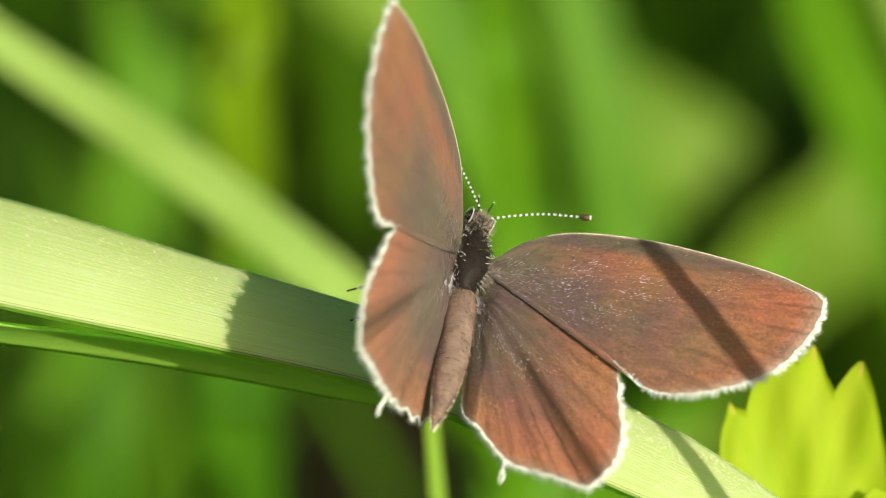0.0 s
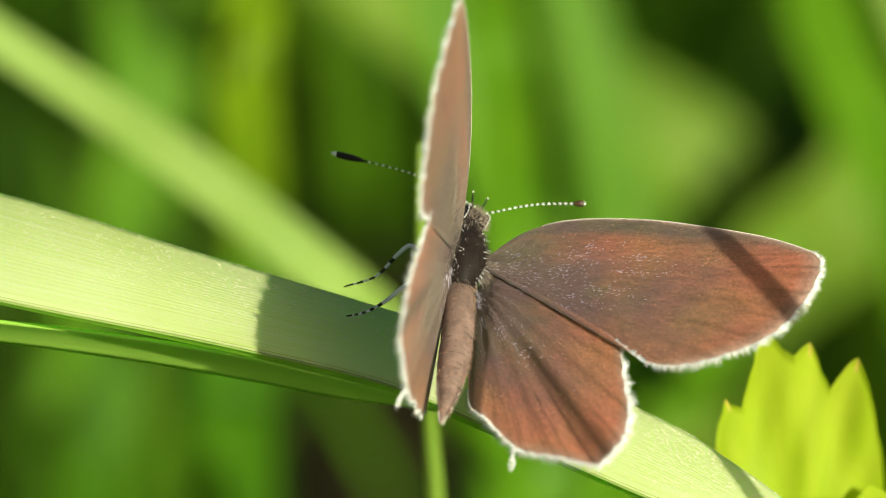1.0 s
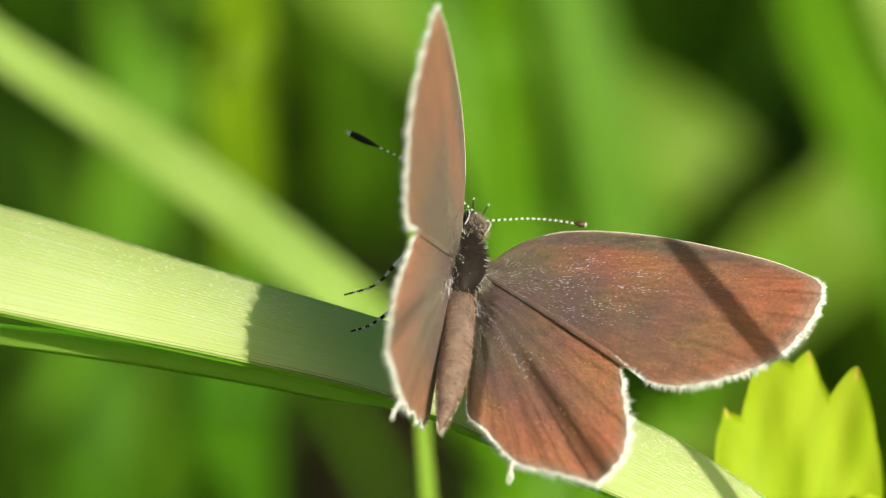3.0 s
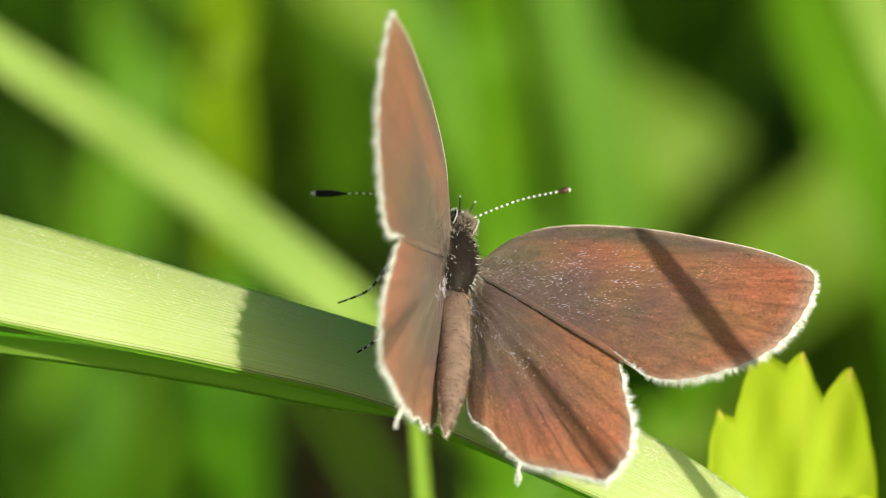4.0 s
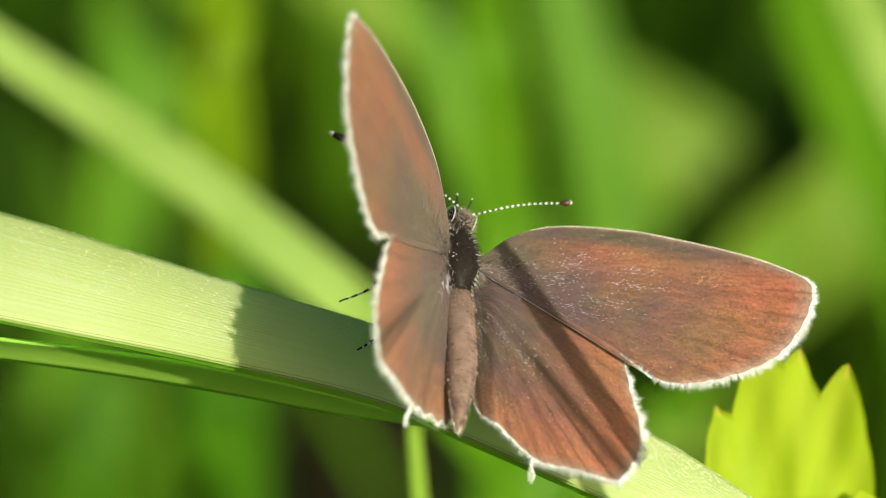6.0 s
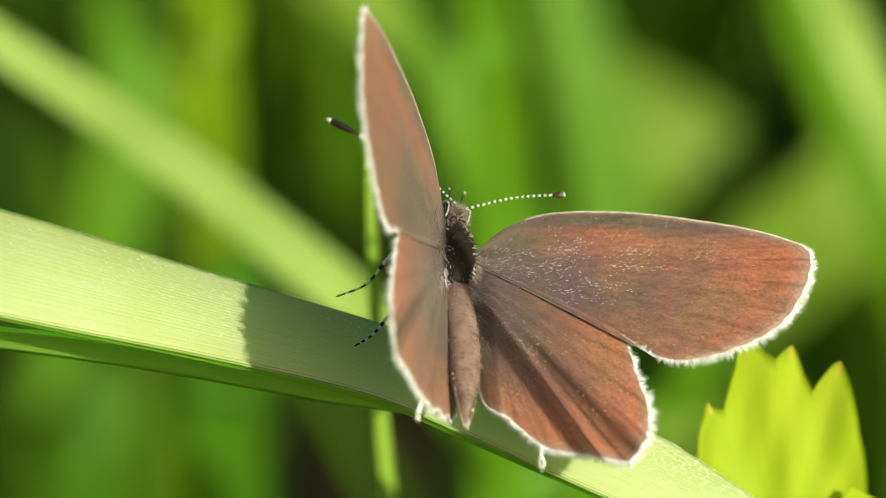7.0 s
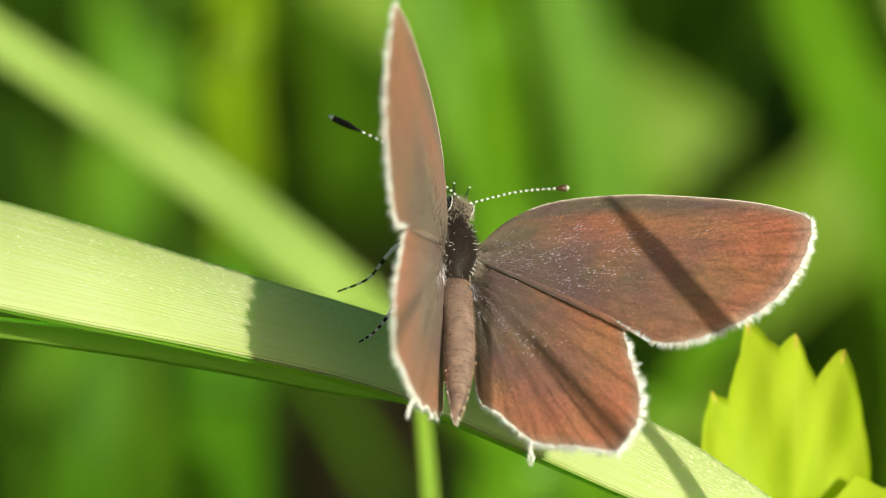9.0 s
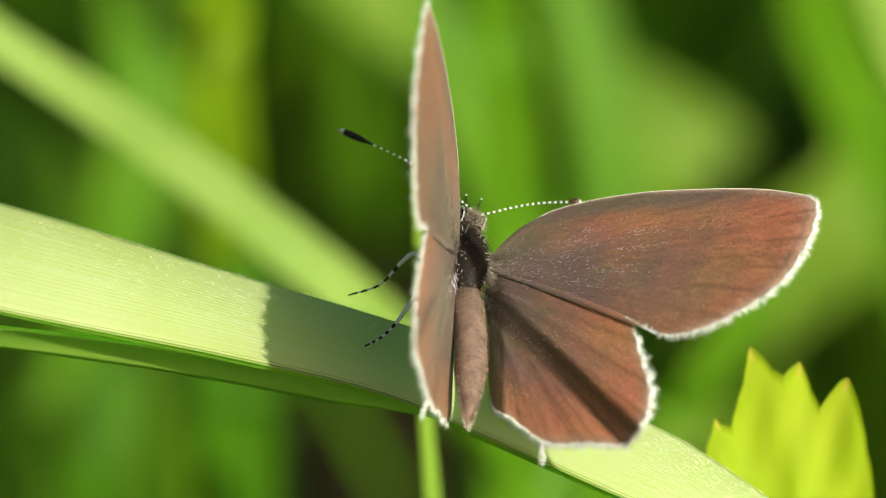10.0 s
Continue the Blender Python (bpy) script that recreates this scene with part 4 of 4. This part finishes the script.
def antenna(side, bend):
    """A beaded antenna: white rings on black, a thick club with a pale end."""
    ob_pts = spline([(0, 0, 0), *bend], 18 if side > 0 else 26)
    pts, radii, mats = [], [], []
    n = len(ob_pts) - 1
    end = n - 2 if side > 0 else n - 5
    for i in range(n):
        a, b = inside(*ob_pts[i]), inside(*ob_pts[i + 1])
        for f, r, m in ((0.0, 0.013, 0), (0.25, 0.018, 1), (0.38, 0.030, 1), (0.58, 0.030, 1), (0.72, 0.016, 0), (0.95, 0.013, 0)):
            if i >= end:
                break
            pts.append(a.lerp(b, f))
            radii.append(r * MM)
            mats.append(m)
    bm = bmesh.new()
    tube(bm, pts, radii, 8, mats)
    ob = part("antenna", bm, [M_BLACK, M_WHITE], FLY, "black antenna with white rings")
    bm = bmesh.new()
    cp = [inside(*p) for p in spline([tuple(ob_pts[end - 1] * 0.2 + ob_pts[end] * 0.8), tuple(ob_pts[end] * 0.5 + ob_pts[n] * 0.5), tuple(ob_pts[n])], 7)]
    tube(bm, cp, [MM * r for r in (0.03, 0.06, 0.10, 0.125, 0.13, 0.125, 0.10, 0.04)], 10, [0, 0, 0, 0, 0, 0, 1, 1])
    part("club", bm, [M_BLACK if side < 0 else M_CLUB, M_WHITE], ob, "dark club with a white end")
    return ob


ANT_R = antenna(1, [(1.8, 0.42, -0.4), (3.62, 0.55, -0.7)])
ANT_L = antenna(-1, [(-1.75, 1.7, -0.5), (-4.5, 3.35, -0.9)])
ANT_BASE = {1: Vector((0.22, 2.1, 0.22)) * MM, -1: Vector((-0.12, 2.15, 0.25)) * MM}


def leg(pts):
    """Femur and shin pale grey, the foot banded black and white, down to the blade."""
    line = [inside(*p) for p in spline(pts, 40)]
    bm = bmesh.new()
    rad = [0.66 * MM * (0.13 - 0.05 * abs(i - 14) / 14 if i < 24 else 0.075 - 0.03 * (i - 24) / 16) for i in range(41)]
    mats = [0 if i < 22 else (1 if (i // 2) % 2 else 0) if i < 37 else 1 for i in range(41)]
    tube(bm, line, rad, 8, mats)
    rnd = random.Random(len(pts))
    for i in range(4, 36):
        for _ in range(4):
            hair(bm, line[i], Vector((rnd.gauss(0, 1), rnd.gauss(0, 1), rnd.gauss(0, 1))), 0.12 * MM, 0.012 * MM, mats[i])
    return part("leg", bm, [M_LEG, M_BLACK], FLY, "pale grey leg with a banded foot")


FRONT_LEG = leg([(-1.3, -0.8, -0.6), (-2.1, 0.0, -0.6), (-2.6, -0.35, -0.7), (-3.3, -1.25, -0.9), (-4.35, -1.75, -1.15)])
STEPPER = leg([(-1.4, -1.3, -0.2), (-2.0, -1.5, 0.1), (-2.5, -2.4, 0.4), (-3.0, -3.05, 0.6), (-3.55, -3.45, 0.75)])
leg([(0.4, -1.2, -0.9), (1.2, -1.4, -1.2), (1.8, -2.4, -1.3), (2.2, -3.1, -1.3)])
leg([(0.3, -1.8, -0.5), (1.0, -2.6, 0.2), (1.6, -4.2, 0.8), (1.9, -5.2, 1.1)])

# ---- what moves ----
# seconds; shift right and up (mm); turn of the body (degrees); opening of its right and left wings (degrees from flat)
POSES = [(0.0, 0.0, 0.0, -48.7, 17.0, -30.0, 35.9, 46.8), (0.2, 0.04, 0.02, -49.0, 18.0, -29.5, 36.4, 47.6), (0.4, 0.0, 0.0, -49.9, 18.1, -29.9, 37.4, 48.6), (0.6, -0.08, 0.02, -49.3, 18.0, -30.8, 40.4, 51.3),
         (0.8, -0.01, -0.01, -51.1, 18.8, -30.5, 43.7, 54.6), (1.0, 0.0, 0.0, -51.5, 19.6, -30.5, 44.4, 55.9), (1.2, -0.12, 0.01, -50.9, 19.0, -30.5, 44.3, 54.2), (1.4, 0.0, 0.0, -50.9, 19.4, -30.2, 40.9, 51.1),
         (1.6, -0.01, 0.08, -50.5, 20.0, -30.2, 37.8, 49.4), (1.8, 0.06, 0.03, -50.2, 20.0, -30.2, 36.1, 48.7), (2.0, 0.0, 0.0, -50.5, 20.1, -30.1, 33.5, 46.8), (2.2, -0.0, 0.05, -50.2, 20.2, -30.2, 34.3, 47.8),
         (2.4, 0.0, 0.0, -50.4, 19.7, -30.3, 36.4, 49.2), (2.6, -0.0, -0.04, -50.2, 19.7, -30.1, 38.4, 50.7), (2.7, 0.0, 0.0, -50.1, 19.5, -30.5, 40.0, 52.4), (3.8, 0.0, 0.0, -50.2, 21.5, -27.2, 39.3, 49.8),
         (4.0, -0.01, 0.0, -49.7, 21.8, -26.7, 37.6, 47.6), (4.2, 0.0, 0.0, -49.7, 21.9, -27.4, 36.4, 47.8), (4.4, 0.03, -0.02, -49.7, 22.7, -26.5, 33.1, 44.1), (4.6, 0.0, 0.0, -49.3, 23.1, -26.0, 30.6, 41.4),
         (4.8, -0.02, -0.01, -49.3, 23.1, -26.0, 30.2, 41.0), (5.0, 0.0, 0.0, -49.6, 22.9, -26.1, 30.0, 40.4), (5.2, -0.01, -0.03, -49.5, 23.0, -25.9, 29.3, 39.6), (5.4, 0.0, 0.0, -49.5, 23.0, -25.9, 28.9, 39.1),
         (5.7, 0.0, 0.0, -50.3, 23.1, -25.6, 27.8, 38.6), (6.8, -0.16, -0.01, -51.8, 24.1, -23.3, 40.0, 52.5), (6.9, -0.1, 0.04, -51.9, 24.5, -23.3, 34.5, 46.3), (7.0, -0.1, 0.01, -52.2, 24.5, -22.9, 33.2, 44.3),
         (7.1, -0.1, 0.03, -52.2, 24.2, -22.4, 37.0, 47.8), (7.2, -0.1, 0.08, -50.6, 21.9, -23.1, 50.1, 57.2), (7.3, -0.27, 0.03, -53.0, 22.4, -21.8, 64.6, 72.9), (7.4, -0.45, -0.56, -55.5, 24.0, -19.5, 62.0, 72.0),
         (7.5, -0.05, -0.05, -52.5, 21.6, -22.1, 51.2, 56.8), (7.6, -0.13, -0.13, -51.4, 22.3, -22.2, 41.6, 47.9), (7.8, -0.08, -0.01, -51.4, 21.7, -22.5, 43.0, 49.4), (8.0, 0.07, 0.02, -51.5, 21.8, -22.6, 42.7, 50.2),
         (8.2, 0.01, -0.08, -50.6, 21.7, -22.7, 43.8, 50.6), (8.4, 0.0, 0.0, -49.7, 22.4, -22.0, 41.5, 48.3), (8.6, 0.05, -0.03, -50.2, 21.7, -22.4, 48.2, 54.9), (8.8, 0.06, 0.05, -49.3, 22.1, -22.4, 43.1, 50.3),
         (9.0, 0.0, 0.0, -49.8, 21.9, -23.0, 42.2, 50.9), (9.3, 0.0, 0.0, -50.1, 22.2, -23.7, 36.1, 46.7), (9.5, 0.0, 0.0, -50.6, 21.9, -23.3, 42.8, 52.4), (9.6, 0.0, 0.0, -50.9, 21.7, -23.1, 45.8, 54.1), (9.7, 0.0, 0.0, -51.5, 22.0, -22.5, 57.0, 66.0), (9.8, 0.0, 0.0, -50.5, 21.5, -22.7, 46.9, 53.2),
         (10.0, 0.0, 0.0, -51.8, 20.6, -23.3, 48.8, 54.7)]


def hinge(side, degrees):
    """A wing's pose on the body at that opening."""
    f = Vector((side * -0.0482, 0.9941, 0.0971)).normalized()
    l = (Vector((side, 0, 0)) - f * (side * f.x)).normalized()
    d = l.cross(f) * side
    e = l * math.cos(radians(degrees)) + d * math.sin(radians(degrees))
    x = e * side
    m = Matrix((x, f, x.cross(f))).transposed().to_4x4()
    m.translation = Vector((side * 0.734 * MM, 0, 0))
    return m


def between(rows, t):
    for a, b in zip(rows, rows[1:]):
        if a[0] <= t <= b[0]:
            f = (t - a[0]) / (b[0] - a[0])
            return [p + (q - p) * f for p, q in zip(a, b)]
    return list(rows[-1])


def feeler(side, rows, rest):
    """Rows for an antenna that points at the given angles (degrees, in the leaning axes)."""
    out = []
    for t, a in rows:
        p = between(POSES, t)
        turn = pose(0, 0, 0, p[3], p[4], p[5]).to_3x3().inverted() @ pose(0, 0, 0, 0, 0, a - rest).to_3x3() @ REST
        out.append((t, Matrix.Translation(ANT_BASE[side]) @ turn.to_4x4()))
    return out


def tilt(base, height, rows):
    """Rows for a stem that leans about its root by so many mm at that height."""
    return [(t, Matrix.Translation(base) @ pose(0, 0, 0, 0, math.degrees(math.atan(d * MM / height)), 0)) for t, d in rows]


FOOTING = (0.09, -0.61)                           # where the perch stood when the feet took hold (mm)
# seconds; how far the perch is carried right and up by the wind (mm)
SWING = [(0, 0.0, -0.0), (0.5, -0.12, 0.01), (1, -0.01, -0.02), (1.5, -0.04, -0.01), (2, -0.14, -0.11), (2.5, -0.11, -0.06), (4, -0.1, -0.4), (4.5, -0.17, -0.46), (5, -0.13, -0.43), (5.5, -0.14, -0.42), (7, -0.21, -0.5), (7.5, 0.09, -0.61), (8, 0.15, -0.59), (8.5, 0.17, -0.48), (9, 0.13, -0.43), (9.5, 0.08, -0.68), (10, -0.1, -0.26)]


def shifted(r, u):
    """A shift of so many millimetres in the leaning axes."""
    return Matrix.Translation(at(r, u, 0) - at(0, 0, 0))


def planted(hip, foot, steps):
    """Rows for a leg that turns at its hip so that its foot keeps to its hold on the swinging perch."""
    a, out = inside(*hip), []
    rest = inside(*foot) - a
    hold = STAGE @ (Vector((1.07 * MM, -0.354 * MM, 0)) + Vector([c * MM for c in foot]))
    for t in sorted({row[0] for row in SWING} | {row[0] for row in steps}):
        p, w, st = between(POSES, t), between(SWING, t), between(steps, t)
        fly = STAGE @ pose((1.07 + p[1]) * MM, (-0.354 + p[2]) * MM, 0, p[3], p[4], p[5])
        goal = fly.inverted() @ (shifted(w[1] - FOOTING[0] + st[1], w[2] - FOOTING[1] + st[2]) @ hold) - a
        out.append((t, Matrix.Translation(a) @ rest.rotation_difference(goal).to_matrix().to_4x4() @ Matrix.Translation(-a)))
    return out


def motions():
    walk(FLY, [(p[0], STAGE @ pose((1.07 + p[1]) * MM, (-0.354 + p[2]) * MM, 0, p[3], p[4], p[5])) for p in POSES])
    for ob, side, more, twist in WINGS:
        walk(ob, [(p[0], hinge(side, (p[6] if side > 0 else p[7]) + more + (0.15 * max(0, p[7] - 52) if side < 0 and more else 0)) @ pose(0, 0, 0, twist)) for p in POSES])
    walk(ANT_R, feeler(1, [(0, 3.4), (0.4, 2.6), (0.8, 4), (1.0, 9), (1.2, 10.4), (1.6, 9), (2.0, 8), (2.5, 7.2), (2.7, -3.6), (3.8, 22), (4.0, 19.5), (4.2, 10), (4.5, 9.7), (5.5, 9.8),
                           (7.0, 11.3), (7.5, 14), (8.0, 12), (9.0, 12.2), (10.0, 11)], 11.7))
    walk(ANT_L, feeler(-1, [(0, 122), (0.4, 130), (0.6, 138), (0.8, 139), (1.0, 156.5), (1.2, 176.5), (1.4, 189), (1.5, 184.5), (1.6, 169.6), (1.8, 153.4), (2.0, 147.2), (2.4, 147), (2.7, 134),
                            (3.2, 160), (3.8, 193.5), (4.0, 170), (4.2, 151.5), (4.4, 147.5), (5.0, 147), (5.7, 147), (7.0, 143.8), (7.5, 141.2), (8.5, 142.5), (9.0, 145), (9.5, 147), (10.0, 146)], 140.7))
    walk(PERCH_BLADE, [(t, shifted(r, u)) for t, r, u in SWING])
    walk(UNDER, [(t, shifted(r, u) @ Matrix.Translation(UNDER_BASE)) for t, r, u in
                 [(0, 0, 0), (1, 0, -0.1), (2.5, -0.1, 0.06), (4, -0.1, -0.22), (4.5, -0.15, -0.72), (5, -0.13, -0.67), (5.5, -0.14, -0.62), (7, -0.2, -0.34), (7.5, 0.1, -0.45), (8, 0.15, -0.31), (8.5, 0.15, -0.1), (9, 0.13, -0.19),
                  (9.5, 0.08, -0.44), (9.8, 0, 0.0), (10, -0.1, -0.2)]])
    for ob, hip, foot, steps in ((FRONT_LEG, (-1.3, -0.8, -0.6), (-4.35, -1.75, -1.15), [(0, 0, 0), (10, 0, 0)]),
                                 (STEPPER, (-1.4, -1.3, -0.2), (-3.55, -3.45, 0.75), [(0, -0.76, 0.66), (2.7, -0.76, 0.66), (3.2, -0.3, 0.4), (3.8, 0, 0), (10, 0, 0)])):
        walk(ob, planted(hip, foot, steps))
    walk(SHADE, tilt(SHADE_BASE, 0.262, [(0, -1.0), (0.3, 0.0), (0.5, 0.75), (0.8, 0.7), (1, 0.7), (1.4, 0.2), (1.6, -0.2), (2, 0.8), (2.4, 0.1), (2.7, -0.1), (3.8, -0.5), (4.2, -0.8), (4.4, -1.2), (4.6, -2.2), (4.8, -3.5), (5.2, -3.6), (5.7, -4.7), (7.0, -8.0),
                                         (7.5, -8.4), (8.0, -9.4), (8.5, -6.3), (8.8, -6.5), (9, -1.6), (9.3, -1.6), (9.5, -4.7), (9.6, 0.0), (9.8, -0.8), (10, -7.6)]))
    walk(YELLOW, tilt(YELLOW_BASE, 0.195, [(0, 0.0), (0.5, 0.1), (1, 0.5), (1.5, 0.3), (2.5, 0.1), (3.8, -0.4), (4.5, -0.6), (5.5, -0.6), (6.8, -0.9), (7, -1.2), (7.3, -1.5), (7.5, -1.9), (7.7, -2.6), (8, -1.6), (8.2, 0.2), (8.6, -0.6), (9, 0.3),
                                          (9.5, 0.5), (9.8, -0.3), (10, -1.2)]))
    walk(RIGHT, tilt(RIGHT_BASE, 0.17, [(0, 0), (2.7, -0.3), (4, -1.0), (5.6, -1.2), (7.0, -3.2), (8.5, -2.8), (9.0, 0.8), (9.5, 0.3), (10, -0.9)]))
    walk(TIP, tilt(TIP_BASE, 0.26, [(0, 4.5), (4.2, 4.5), (4.6, 2.6), (5.0, 0.2), (5.4, 0.0), (5.7, 0.2), (6.8, 4.5), (10, 4.5)]))
    walk(STEM, tilt(STEM_BASE, 0.25, [(0, 0), (1.2, 0.0), (2.0, -0.3), (2.7, -0.35), (3.8, -0.1), (4.5, -0.55), (5.5, -0.35), (6.8, -1.3), (7.0, -1.7), (7.2, -1.45), (7.5, -1.65), (7.8, -1.0), (8.2, -1.1), (8.5, -1.1), (8.7, -0.4), (9.0, 0.15), (9.6, 0.15), (9.8, -0.1), (10, -0.2)]))
    walk(LEAF, [(t, pose(r * MM, u * MM * 0.5, u * MM * 0.866)) for t, r, u in
                [(0, 0.0, 0.0), (0.5, -0.19, -0.03), (1, -0.08, -0.08), (1.5, -0.11, -0.07), (2, -0.19, -0.16), (2.5, -0.16, -0.07), (4, -0.04, -0.19), (4.5, -0.12, -0.21), (5, -0.12, -0.16), (5.5, -0.11, -0.13), (7, -0.43, -0.29), (7.5, -0.14, 0.07),
                 (8, -0.05, 0.15), (8.5, 0.0, 0.1), (9, -0.22, -0.03), (9.5, 0.12, -0.16), (10, -0.52, -0.69)]])


motions()
